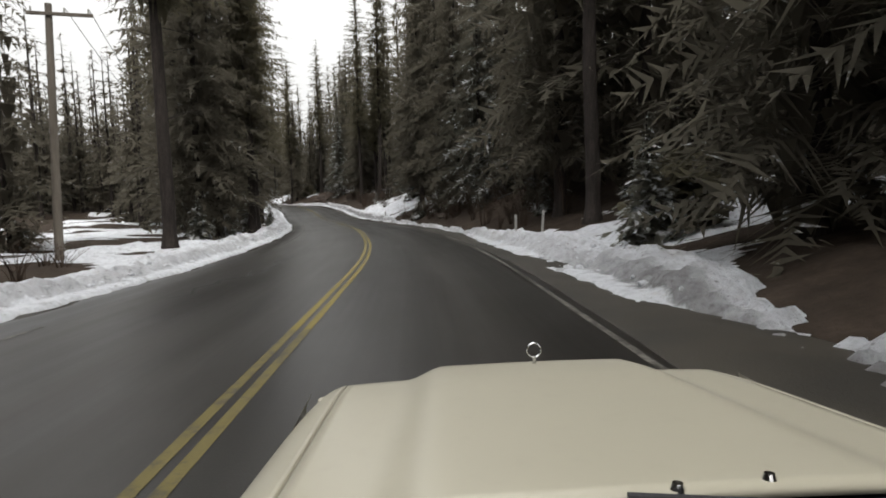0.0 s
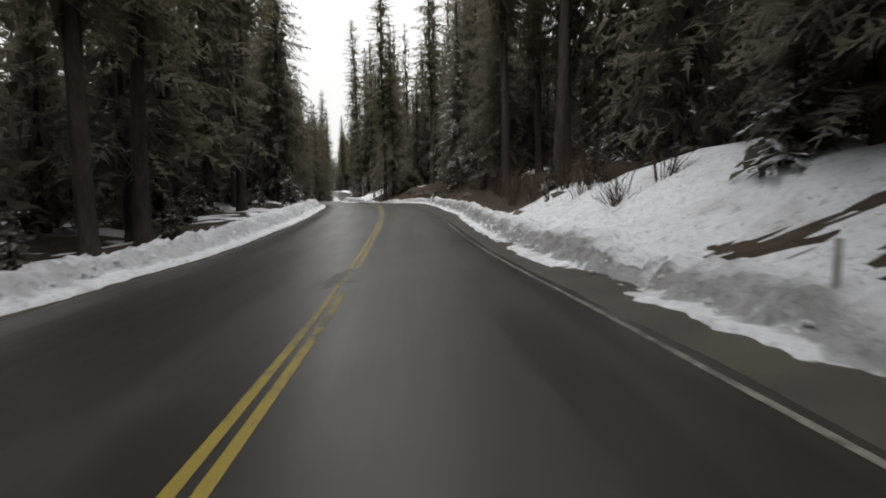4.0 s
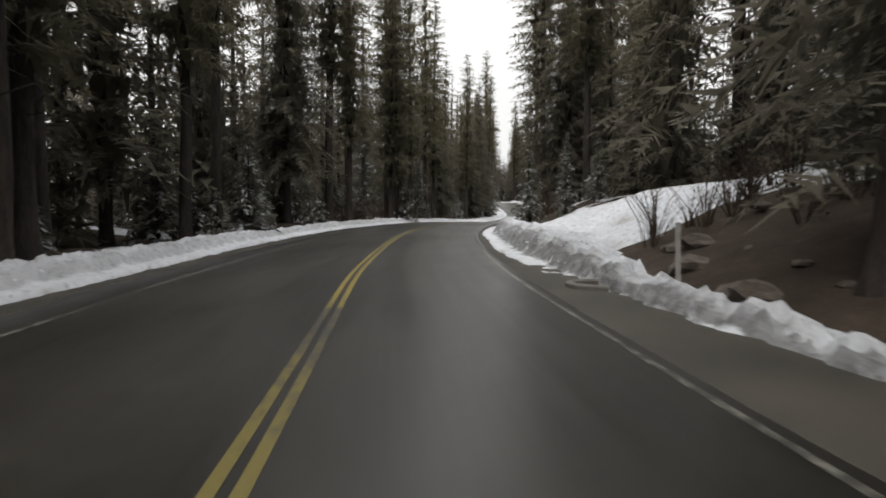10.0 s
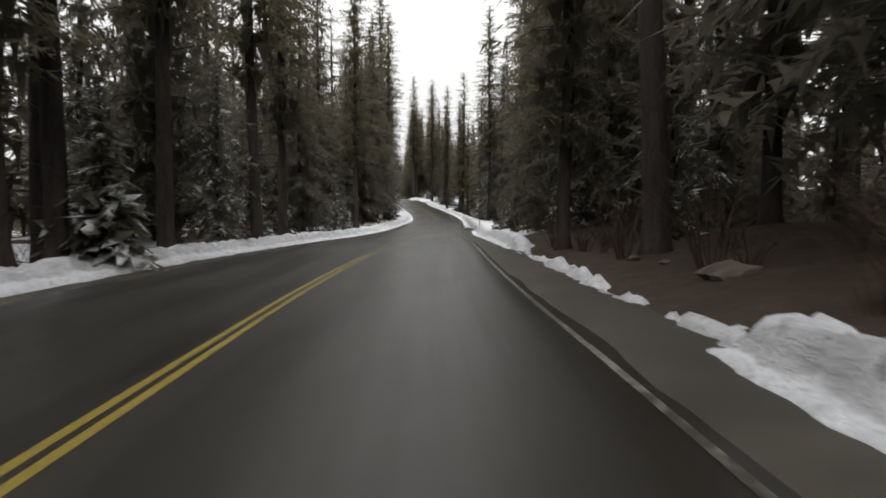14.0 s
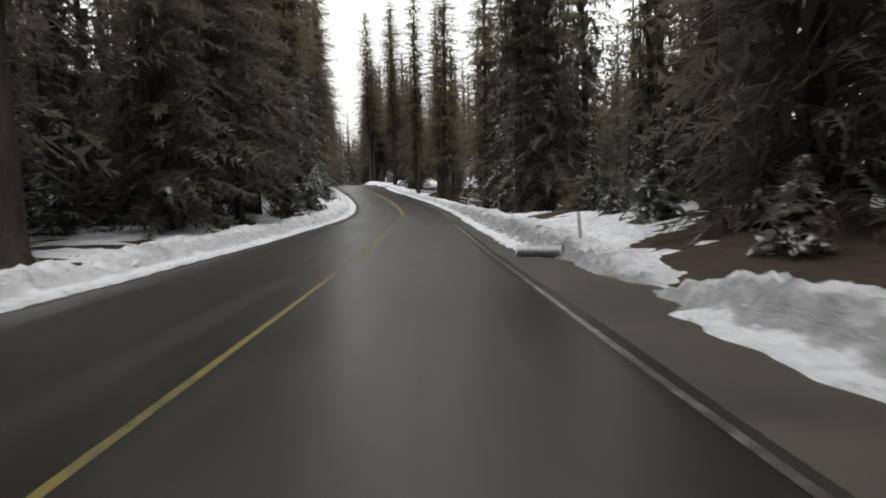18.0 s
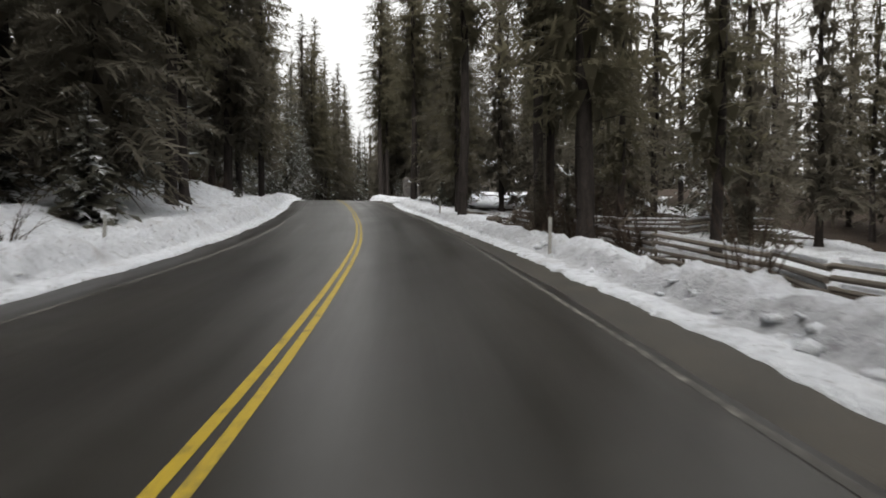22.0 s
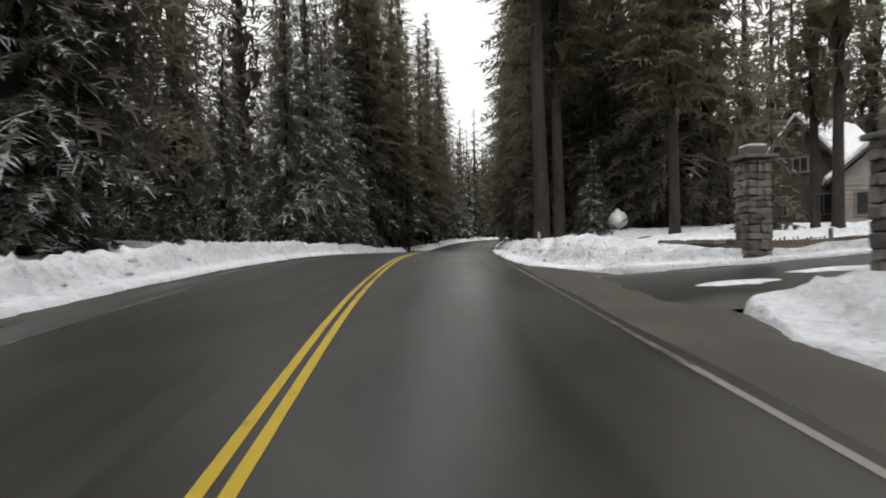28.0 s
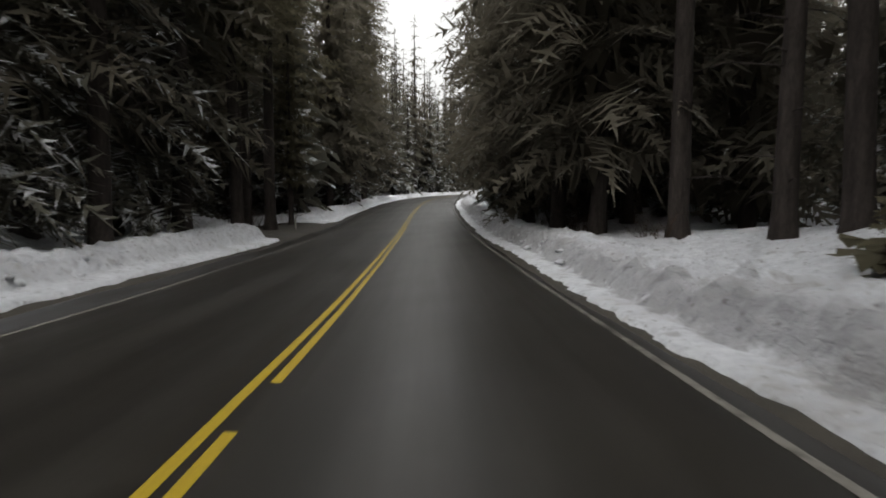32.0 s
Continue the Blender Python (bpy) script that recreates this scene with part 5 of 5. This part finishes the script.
def build_yard():
    gable_house("lodge", spot(405.5, 22.7, None, -52), 6.0, 6.5, 2.7, 3.7, M_LOG, "brown log house with a steep snow-covered gable roof")
    gable_house("cabin", spot(398.4, 24.0, None, -28), 5.0, 3.6, 2.6, 2.3, M_SIDING, "grey board-sided cabin with snow on its gable roof")
    gable_house("house", spot(407, 35, None, -30), 8, 9, 3.2, 3.0, M_SIDING, "grey board-sided house with snow on its gable roof")
    # white gas tank among the trees
    ob = empty("gas_tank", spot(398.6, 10.3, float(rise(398.6, 10.3)) + 0.12, 80) @ Matrix.Scale(0.85, 4))
    bm = bmesh.new()
    bmesh.ops.create_uvsphere(bm, u_segments=24, v_segments=14, radius=0.55)
    for v in bm.verts:
        v.co.x += 0.55 * (1 if v.co.x > 0.02 else -1 if v.co.x < -0.02 else 0)
        v.co.z += 0.72
    for f in bm.faces:
        f.smooth = True
    part("shell", bm, M_TANK, ob, "rounded white steel shell")
    bm = bmesh.new()
    rod(bm, (0, 0, 1.22), (0, 0, 1.42), 0.17, 0.12, 14)
    part("dome", bm, M_TANK, ob)
    for x in (-0.6, 0.6):
        bm = bmesh.new()
        box(bm, x, 0, 0.05, 0.14, 0.7, 0.5, bevel=0.02)
        part("foot", bm, M_MORTAR, ob)
    tagged(ob, "white gas tank standing under the trees", "gas tank")


def build_drain():
    ob = empty("drain_ring", spot(154.5, 4.55, 0.0))
    bm = bmesh.new()
    seg = 28
    prof = [(0.42, -0.25), (0.56, -0.25), (0.56, 0.06), (0.53, 0.09), (0.45, 0.09), (0.42, 0.06)]
    rings = [[bm.verts.new((x * math.cos(6.2832 * i / seg) * 1.0, x * math.sin(6.2832 * i / seg), z)) for x, z in prof] for i in range(seg)]
    for i in range(seg):
        for j in range(len(prof)):
            k = (j + 1) % len(prof)
            bm.faces.new((rings[i][j], rings[(i + 1) % seg][j], rings[(i + 1) % seg][k], rings[i][k]))
    bmesh.ops.recalc_face_normals(bm, faces=bm.faces[:])
    part("rim", bm, M_MORTAR, ob, "pale concrete rim")
    bm = bmesh.new()
    bmesh.ops.create_cone(bm, cap_ends=True, segments=28, radius1=0.43, radius2=0.43, depth=0.05, matrix=Matrix.Translation((0, 0, 0.01)))
    part("grit", bm, M_GROUND, ob, "dark muddy grit")
    tagged(ob, "round concrete drain rim sunk in the shoulder", "drain")


def build_pipe():
    ob = empty("culvert_pipe", spot(261.9, 4.75, 0.02, 62))
    bm = bmesh.new()
    seg, n = 18, 26
    rings = []
    for i in range(n):
        k = 0.17 + 0.008 * math.sin(i * 1.6)
        rings.append([bm.verts.new((k * math.cos(6.2832 * j / seg), -0.6 + 1.2 * i / (n - 1), 0.1 + k * math.sin(6.2832 * j / seg))) for j in range(seg)])
    for a, b in zip(rings[:-1], rings[1:]):
        for j in range(seg):
            bm.faces.new((a[j], a[(j + 1) % seg], b[(j + 1) % seg], b[j])).smooth = True
    bmesh.ops.solidify(bm, geom=bm.faces[:], thickness=0.012)
    part("barrel", bm, M_METAL, ob, "grey corrugated steel barrel")
    tagged(ob, "short corrugated steel culvert pipe beside the shoulder", "culvert pipe")


M_TAR = two_tone("dark_tar", (0.012, 0.011, 0.010), (0.022, 0.020, 0.018), 6, 60, 0.5)


def build_cracks():
    def crack(s, d, ls, ld, wob, w, seed, label):
        r = np.random.RandomState(seed)
        n = 14
        u = np.linspace(0, 1, n)
        cs, cd = s + ls * u + wob * r.uniform(-1, 1, n), d + ld * u + wob * r.uniform(-1, 1, n)
        wd = w * (0.3 + np.sin(u * 3.1416)) * r.uniform(0.5, 1.4, n)
        nx, ny = (1, 0) if abs(ld) > abs(ls) else (0, 1)
        ss = np.stack([cs - wd * nx, cs + wd * nx], 1)
        dd = np.stack([cd - wd * ny, cd + wd * ny], 1)
        v = road_at(ss, dd, 0.036 - 0.012 * np.abs(dd))
        f = grid_faces(n, 2)
        if nx:
            f = f[:, ::-1]
        me = mesh_of("road_crack", v.reshape(-1, 3), f[:, ::-1], M_TAR)
        tagged(new("road_crack", me), label, "road crack", "road cracks")

    crack(245.3, 0.9, 0.15, 0.85, 0.02, 0.05, 1, "short dark crack across the asphalt lane")
    crack(70.2, -0.25, 3.2, 0.3, 0.08, 0.12, 2, "dark broken crack along the centre line")
    crack(71.0, -0.5, 0.3, 0.9, 0.05, 0.10, 3, "dark broken crack beside the centre line")
    crack(10, -2.6, 9, 0.5, 0.25, 0.05, 4, "thin dark crack along the asphalt lane")


# ---------------------------------------------------------------- the cream saloon that carries the camera, left standing at the start of the drive
def car_paint(name, col, rough):
    m = Mat(name, rough, 0, 0.5)
    n, f = m.noise(0.9, 4.0), m.noise(14, 5.0)
    c = m.mix(m.ramp(n, [(0.35, 0.0), (0.7, 0.5)]), col, tuple(0.9 * v for v in col))
    m.color(m.mix(m.ramp(f, [(0.55, 0.0), (0.8, 0.18)]), c, tuple(0.75 * v for v in col)))
    m.b.inputs["Coat Weight"].default_value = 0.25
    m.b.inputs["Coat Roughness"].default_value = 0.15
    return m.m


M_CREAM = car_paint("cream_car_paint", (0.33, 0.31, 0.245), 0.42)
M_CHROME = two_tone("chrome", (0.62, 0.62, 0.63), (0.72, 0.72, 0.73), 6, 60, 0.15, 1.0, 0.03)
M_NAVY = two_tone("dark_blue_seal", (0.010, 0.010, 0.030), (0.018, 0.018, 0.045), 8, 60, 0.5)
M_LENS = two_tone("headlight_glass", (0.45, 0.46, 0.47), (0.55, 0.56, 0.57), 12, 60, 0.1, spec=0.6)


def hood_height(x, y):
    """Height of the bonnet's skin over the road: flat wings, a raised middle that widens towards the screen."""
    ax = abs(x)
    z = 0.808 - 0.066 * max(0.0, y - 1.0) - 0.03 * max(0.0, y - 1.9) ** 2 * 4
    half = 0.44 + 0.05 * (2.2 - y)
    k = min(1.0, max(0.0, (half + 0.05 - ax) / 0.14))
    z += 0.045 * k * k * (3 - 2 * k) * (0.6 + 0.4 * min(1, max(0, (y - 0.9)))) - 0.035 * ax * ax
    edge = max(0.0, ax - 0.70)
    return z - 3.2 * edge * edge


def build_car():
    # the camera's own car: it stays here while the camera drives on
    x0, y0, z0 = road_at(0.0, 1.4, 0.03)
    grade = math.degrees(math.atan2(np.interp(2, STATION, LINE[:, 2]) - np.interp(-2, STATION, LINE[:, 2]), 4.0))
    car = empty("car", pose(x0, y0, z0, 0, 0, heading(0.0)) @ pose(0, 0, 0, grade, 0, 0) @ Matrix.Translation((0.45, 0, 0)))

    def grid_part(name, xs, ys, fn, mat, label="", thick=0.0):
        bm = bmesh.new()
        vs = [[bm.verts.new((x * (1 + 0.05 * max(0.0, 2.27 - y)), y, fn(x, y))) for x in xs] for y in ys]
        for i in range(len(ys) - 1):
            for j in range(len(xs) - 1):
                bm.faces.new((vs[i][j], vs[i][j + 1], vs[i + 1][j + 1], vs[i + 1][j])).smooth = True
        if thick:
            r = bmesh.ops.extrude_face_region(bm, geom=bm.faces[:])
            for v in [g for g in r["geom"] if isinstance(g, bmesh.types.BMVert)]:
                v.co.z -= thick
            bmesh.ops.recalc_face_normals(bm, faces=bm.faces[:])
        return part(name, bm, mat, car, label)

    def lin(a, b, n):
        return [a + (b - a) * i / (n - 1) for i in range(n)]

    hood = grid_part("bonnet", lin(-0.715, 0.715, 49), lin(0.985, 2.27, 26), hood_height, M_CREAM, "cream bonnet with a raised middle", 0.02)
    for sg in (-1, 1):
        xs = lin(0.722, 0.86, 9) if sg > 0 else lin(-0.86, -0.722, 9)
        grid_part("wing", xs, lin(0.62, 2.29, 24), hood_height, M_CREAM, "", 0.03)
        bm = bmesh.new()
        prof = [(0.86, 0.66), (0.885, 0.60), (0.885, 0.5), (0.84, 0.28)]
        ys = lin(-2.3, 2.3, 24)
        rows = [[bm.verts.new((sg * x, y, z)) for x, z in prof] for y in ys]
        for i in range(len(ys) - 1):
            for j in range(len(prof) - 1):
                bm.faces.new((rows[i][j], rows[i + 1][j], rows[i + 1][j + 1], rows[i][j + 1])).smooth = True
        bmesh.ops.recalc_face_normals(bm, faces=bm.faces[:])
        part("side_panel", bm, M_CREAM, car)
        for y in (1.45, -1.35):
            wheel = empty("wheel")
            wheel.parent = car
            wheel.matrix_basis = pose(sg * 0.78, y, 0.31, 0, 90, 0)
            bm = bmesh.new()
            bmesh.ops.create_cone(bm, cap_ends=True, segments=32, radius1=0.31, radius2=0.31, depth=0.19)
            bmesh.ops.bevel(bm, geom=[e for e in bm.edges if abs(e.verts[0].co.z - e.verts[1].co.z) < 0.01], offset=0.04, segments=3, affect="EDGES")
            part("tyre", bm, M_DARK, wheel)
            bm = bmesh.new()
            bmesh.ops.create_cone(bm, cap_ends=True, segments=28, radius1=0.19, radius2=0.15, depth=0.04, matrix=Matrix.Translation((0, 0, sg * 0.10)))
            part("rim", bm, M_CHROME, wheel, "polished wheel cover")
        bm = bmesh.new()
        box(bm, sg * 0.60, 2.26, 0.55, 0.40, 0.1, 0.18, bevel=0.03)
        part("headlight", bm, M_LENS, car, "broad glass headlight")
        bm = bmesh.new()
        jx, jy = 0.11 + 0.095 * sg, 1.01 + 0.012 * sg
        rod(bm, (jx, jy, hood_height(jx, jy) - 0.005), (jx, jy, hood_height(jx, jy) + 0.012), 0.016, 0.010, 12)
        part("washer_jet", bm, M_CHROME, car, "small chrome washer jet")
    grid_part("scuttle", lin(-0.72, 0.72, 13), lin(0.42, 0.98, 8), lambda x, y: 0.80 + 0.008 * math.sin(40 * y), M_NAVY, "dark ventilated scuttle", 0.03)
    bm = bmesh.new()
    rod(bm, (0.62, 0.80, 0.845), (-0.1, 0.94, 0.855), 0.012, 0.01, 8)
    part("wiper", bm, M_DARK, car)
    for name, args, mat, label in (("grille", (0, 2.27, 0.54, 0.62, 0.1, 0.26), M_CHROME, "upright chrome grille"), ("bumper", (0, 2.42, 0.44, 1.74, 0.14, 0.13), M_CHROME, ""), ("rear_bumper", (0, -2.36, 0.44, 1.74, 0.14, 0.13), M_CHROME, ""),
                                   ("nose_panel", (0, 2.23, 0.48, 1.66, 0.06, 0.36), M_CREAM, ""), ("tail_panel", (0, -2.28, 0.6, 1.70, 0.06, 0.5), M_CREAM, ""), ("floor_pan", (0, 0, 0.27, 1.6, 4.4, 0.06), M_DARK, "")):
        bm = bmesh.new()
        box(bm, *args, bevel=0.025)
        part(name, bm, mat, car, label)
    # the cabin stands behind the lens, unseen and made up; its screen leans back to the roof
    bm = bmesh.new()
    low = [(-0.74, 0.42, 0.85), (0.74, 0.42, 0.85), (0.76, -1.75, 0.95), (-0.76, -1.75, 0.95)]
    top = [(-0.60, -0.42, 1.34), (0.60, -0.42, 1.34), (0.60, -1.2, 1.36), (-0.60, -1.2, 1.36)]
    a, b = [bm.verts.new(v) for v in low], [bm.verts.new(v) for v in top]
    for i in range(4):
        j = (i + 1) % 4
        bm.faces.new((a[i], a[j], b[j], b[i]))
    bmesh.ops.recalc_face_normals(bm, faces=bm.faces[:])
    part("window_glass", bm, M_GLASS_DARK, car, "dark tinted window glass")
    bm = bmesh.new()
    box(bm, 0, -0.82, 1.36, 1.24, 0.84, 0.03, bevel=0.012)
    part("roof", bm, M_CREAM, car)
    grid_part("boot_lid", lin(-0.8, 0.8, 9), lin(-2.3, -1.7, 6), lambda x, y: 0.93 - 0.04 * x * x, M_CREAM, "", 0.03)
    # the upright ring on the nose
    bm = bmesh.new()
    zt = hood_height(0, 2.2)
    n, ring = 28, 0.027
    loops = []
    for i in range(n):
        t = 6.28319 * i / n
        loops.append([bm.verts.new(((ring + 0.0035 * math.cos(q)) * math.cos(t), 2.2 + 0.0035 * math.sin(q), zt + 0.052 + (ring + 0.0035 * math.cos(q)) * math.sin(t))) for q in (0, 1.571, 3.142, 4.712)])
    for i in range(n):
        for j in range(4):
            bm.faces.new((loops[i][j], loops[(i + 1) % n][j], loops[(i + 1) % n][(j + 1) % 4], loops[i][(j + 1) % 4]))
    rod(bm, (0, 2.2, zt - 0.01), (0, 2.2, zt + 0.03), 0.009, 0.006, 10)
    part("bonnet_ornament", bm, M_CHROME, car, "small upright chrome ring")
    tagged(car, "cream saloon car that carries the camera, left standing on asphalt", "car")


#             kind, station, offset, size, variant
KEY_TREES = [
    ("fir", 288.5, 10.5, 1.05, 0), ("snowfir", 292.5, 9.6, 1.0, 1), ("fir", 296.5, 11.5, 1.0, 2), ("fir", 300.5, 9.6, 1.0, 0), ("fir", 304.0, 12.5, 1.05, 1), ("snowfir", 306.0, 10.0, 0.9, 2), ("fir", 299.0, 16.0, 1.1, 3), ("fir", 307.0, 17.0, 1.0, 1),
    ("pine", 403.0, 6.7, 1.1, 0), ("pine", 409.8, 7.8, 1.1, 3), ("pine", 424.0, -7.4, 1.1, 0), ("pine", 430.5, -7.8, 1.15, 1),
    ("pine", 324.7, 13.8, 0.85, 3), ("pine", 317.5, 16.0, 0.8, 0), ("fir", 330.0, 19.0, 0.8, 0), ("pine", 336.5, 15.5, 0.8, 3), ("fir", 341.0, 13.0, 0.7, 2), ("fir", 334.5, 27.0, 0.85, 1), ("fir", 344.0, 20.0, 0.8, 0), ("fir", 327.0, 29.0, 0.85, 2), ("fir", 320.0, 31.0, 0.9, 1), ("snowfir", 338.5, 23.0, 0.9, 1), ("fir", 348.0, 15.0, 0.75, 3),
    ("fir", 440.0, 6.9, 1.2, 3), ("fir", 459.0, 6.7, 1.25, 1), ("fir", 463.0, -7.6, 1.25, 1), ("fir", 473.0, -7.7, 1.3, 3), ("fir", 487.0, -7.8, 1.3, 1),
    ("fir", 403.6, 11.2, 0.9, 0), ("fir", 406.8, 10.6, 0.85, 2), ("pine", 421.0, 9.6, 1.0, 0), ("fir", 446.0, 7.5, 1.2, 3), ("fir", 453.0, 7.4, 1.2, 1), ("pine", 451.5, -7.8, 1.15, 2), ("pine", 478.0, -6.6, 1.2, 0),
    ("snowfir", 256.0, -9.6, 0.52, 2), ("fir", 322.4, 7.0, 0.16, 2), ("fir", 324.2, 6.6, 0.14, 0), ("fir", 327.4, 7.6, 0.2, 2),
    ("fir", 399, 15.0, 1.1, 1), ("fir", 406, 15.5, 1.1, 3), ("fir", 399.6, 12.8, 0.95, 0), ("fir", 416, 33, 1.1, 3), ("fir", 411, 44, 1.1, 1), ("fir", 400, 46, 1.1, 3),
    ("fir", 36.5, -7.4, 1.00, 0), ("fir", 42.0, -8.8, 1.00, 1), ("fir", 66.1, -7.0, 1.00, 3), ("young", 15.7, 7.7, 0.76, 2),
    ("pine", 22.7, 8.8, 1.00, 1), ("fir", 10.8, 7.7, 1.00, 2), ("fir", 37.7, -19.2, 1.00, 2), ("pine", 43.1, -6.8, 1.00, 0),
    ("pine", 47.1, -6.8, 1.00, 2), ("fir", 59.8, -6.8, 1.00, 2), ("snowfir", 41.4, 7.3, 1.00, 1), ("fir", 48.0, 7.1, 1.00, 0),
    ("fir", 62.0, 7.5, 1.00, 3), ("young", 113.0, -9.8, 0.55, 1), ("young", 111.6, -10.9, 0.40, 2), ("young", 149.3, -15.1, 0.99, 0),
    ("pine", 100.7, 8.4, 1.00, 1), ("pine", 110.8, -11.6, 1.00, 0), ("fir", 119.1, -7.6, 1.00, 1), ("fir", 151.6, 8.8, 1.00, 0),
    ("fir", 109.7, 10.2, 1.00, 2), ("snowfir", 123.1, 9.3, 1.00, 1), ("pine", 151.0, 7.4, 1.00, 1), ("pine", 151.7, -8.6, 1.00, 3),
    ("pine", 153.2, -7.7, 1.00, 0), ("pine", 155.6, -6.6, 1.00, 2), ("pine", 205.9, -6.8, 1.00, 0), ("pine", 190.7, -6.8, 1.00, 2),
    ("pine", 170.6, -9.3, 1.00, 0), ("pine", 176.5, -10.4, 1.00, 1),
    ("pine", 204.0, -6.8, 1.00, 3), ("snowfir", 179.6, 6.8, 0.44, 2), ("snowfir", 178.2, 8.7, 0.29, 0), ("snowfir", 179.9, 10.7, 0.33, 2),
    ("fir", 194.6, 13.2, 1.00, 2), ("young", 180.9, -6.6, 0.40, 2), ("snowfir", 198.0, -10.5, 0.41, 2), ("snowfir", 198.4, -9.3, 0.39, 2),
    ("snowfir", 199.5, -8.7, 0.37, 2), ("pine", 211.5, -6.8, 1.00, 0), ("pine", 207.8, -8.4, 1.00, 1), ("pine", 202.4, -10.8, 1.00, 0),
    ("snowfir", 216.1, -6.8, 0.49, 0), ("fir", 238.6, -6.8, 0.94, 2), ("fir", 273.8, -9.5, 1.0, 2), ("pine", 215.0, 7.0, 1.00, 3),
    ("pine", 288.5, 8.4, 1.00, 1), ("snowfir", 279.0, 10.9, 0.29, 1), ("snowfir", 277.1, 12.2, 0.34, 0), ("fir", 279.0, -9.0, 1.00, 1),
    ("snowfir", 302.1, -7.0, 1.00, 1), ("fir", 283.8, -9.3, 1.00, 3), ("pine", 320.4, 6.9, 1.00, 3), ("pine", 333.8, 5.5, 0.85, 1), ("pine", 337.2, 5.9, 0.62, 3), ("pine", 364.5, 7.2, 1.1, 0),
    ("pine", 324.9, 6.8, 0.72, 1), ("pine", 325.5, 7.4, 0.72, 2), ("pine", 326.2, 8.9, 0.72, 0), ("pine", 332.9, -8.0, 1.00, 2),
    ("pine", 330.7, -8.0, 1.00, 0), ("pine", 354.2, -6.8, 1.00, 3), ("pine", 358.7, -9.1, 1.00, 0), ("young", 343.7, -7.3, 0.43, 1),
    ("pine", 361.5, 6.8, 1.00, 1), ("fir", 353.1, 8.8, 0.70, 2), ("fir", 348.4, 8.8, 0.62, 1), ("snowfir", 385.0, -12.0, 1.0, 1),
    ("snowfir", 410.1, -9.2, 1.2, 1), ("snowfir", 415.8, -9.4, 1.3, 0), ("snowfir", 397.6, 8.9, 0.42, 2),
    ("young", 390.4, -8.9, 0.43, 2), ("young", 391.9, -8.0, 0.47, 1), ("snowfir", 385.0, -10.6, 1.00, 1),
    ("snowfir", 398.4, -10.1, 0.63, 1), ("fir", 414.5, -11.3, 0.69, 0), ("snowfir", 413.7, -9.2, 1.11, 0), ("snowfir", 428.5, -9.4, 1.3, 1),
    ("pine", 413.0, 12.4, 1.00, 3), ("pine", 399.3, 13.0, 1.00, 0), ("pine", 387.5, 14.1, 0.65, 2), ("pine", 385.4, 13.6, 0.65, 0),
    ("young", 393.9, -9.2, 0.39, 2), ("young", 394.2, -10.4, 0.53, 2), ("pine", 396.4, 6.2, 1.2, 1), ("pine", 398.2, 7.3, 1.1, 0), ("pine", 394.4, 11.8, 1.00, 2),
    ("snowfir", 416.6, -9.0, 0.34, 2), ("snowfir", 405.1, -9.0, 1.00, 1), ("snowfir", 416.1, -10.7, 0.48, 0), ("snowfir", 426.0, -9.9, 0.49, 2),
    ("pine", 444.3, -6.8, 0.63, 3), ("pine", 433.9, -6.8, 1.00, 0), ("pine", 419.5, 10.2, 1.00, 1), ("fir", 407.2, 8.6, 1.00, 3), ("fir", 409.0, 14.5, 1.00, 0), ("snowfir", 376.0, -13.0, 1.0, 1), ("fir", 388.0, -10.6, 1.2, 3), ("fir", 350.0, -8.8, 1.2, 3), ("fir", 428.5, 7.4, 1.2, 1), ("fir", 434.0, 7.2, 1.2, 3), ("fir", 424.0, -9.4, 1.2, 3), ("fir", 432.0, -9.4, 1.2, 1),
    ("young", 425.4, -6.8, 0.42, 2), ("pine", 437.9, -7.6, 1.00, 0), ("pine", 439.5, -6.8, 1.00, 1), ("pine", 467.0, -6.8, 1.00, 2),
    ("sapling", 410.0, 5.9, 1.0, 0), ("sapling", 411.2, 6.3, 1.15, 1), ("sapling", 409.2, 7.6, 1.0, 1), ("sapling", 413.0, 7.6, 1.1, 0), ("pine", 424.5, 8.6, 1.00, 1), ("snowfir", 421.0, -8.9, 1.00, 1),
    ("fir", 439.1, 6.8, 1.00, 0), ("fir", 360.0, 9.2, 0.9, 0), ("fir", 362.6, 11.0, 0.9, 2), ("fir", 357.0, 10.4, 0.85, 1),
]

build_ground()
build_road()
build_snow(1, snow_right, "ploughed snow bank with grey dirt along the shoulder")
build_snow(-1, snow_left, "low ploughed snow bank along the far edge of the road")
plant()
build_shrubs()
build_chunks()
build_rocks()
build_drive()
build_opening()
build_gate()
build_yard()
build_fence()
build_posts()
build_pole()
build_drain()
build_pipe()
build_cracks()
build_car()
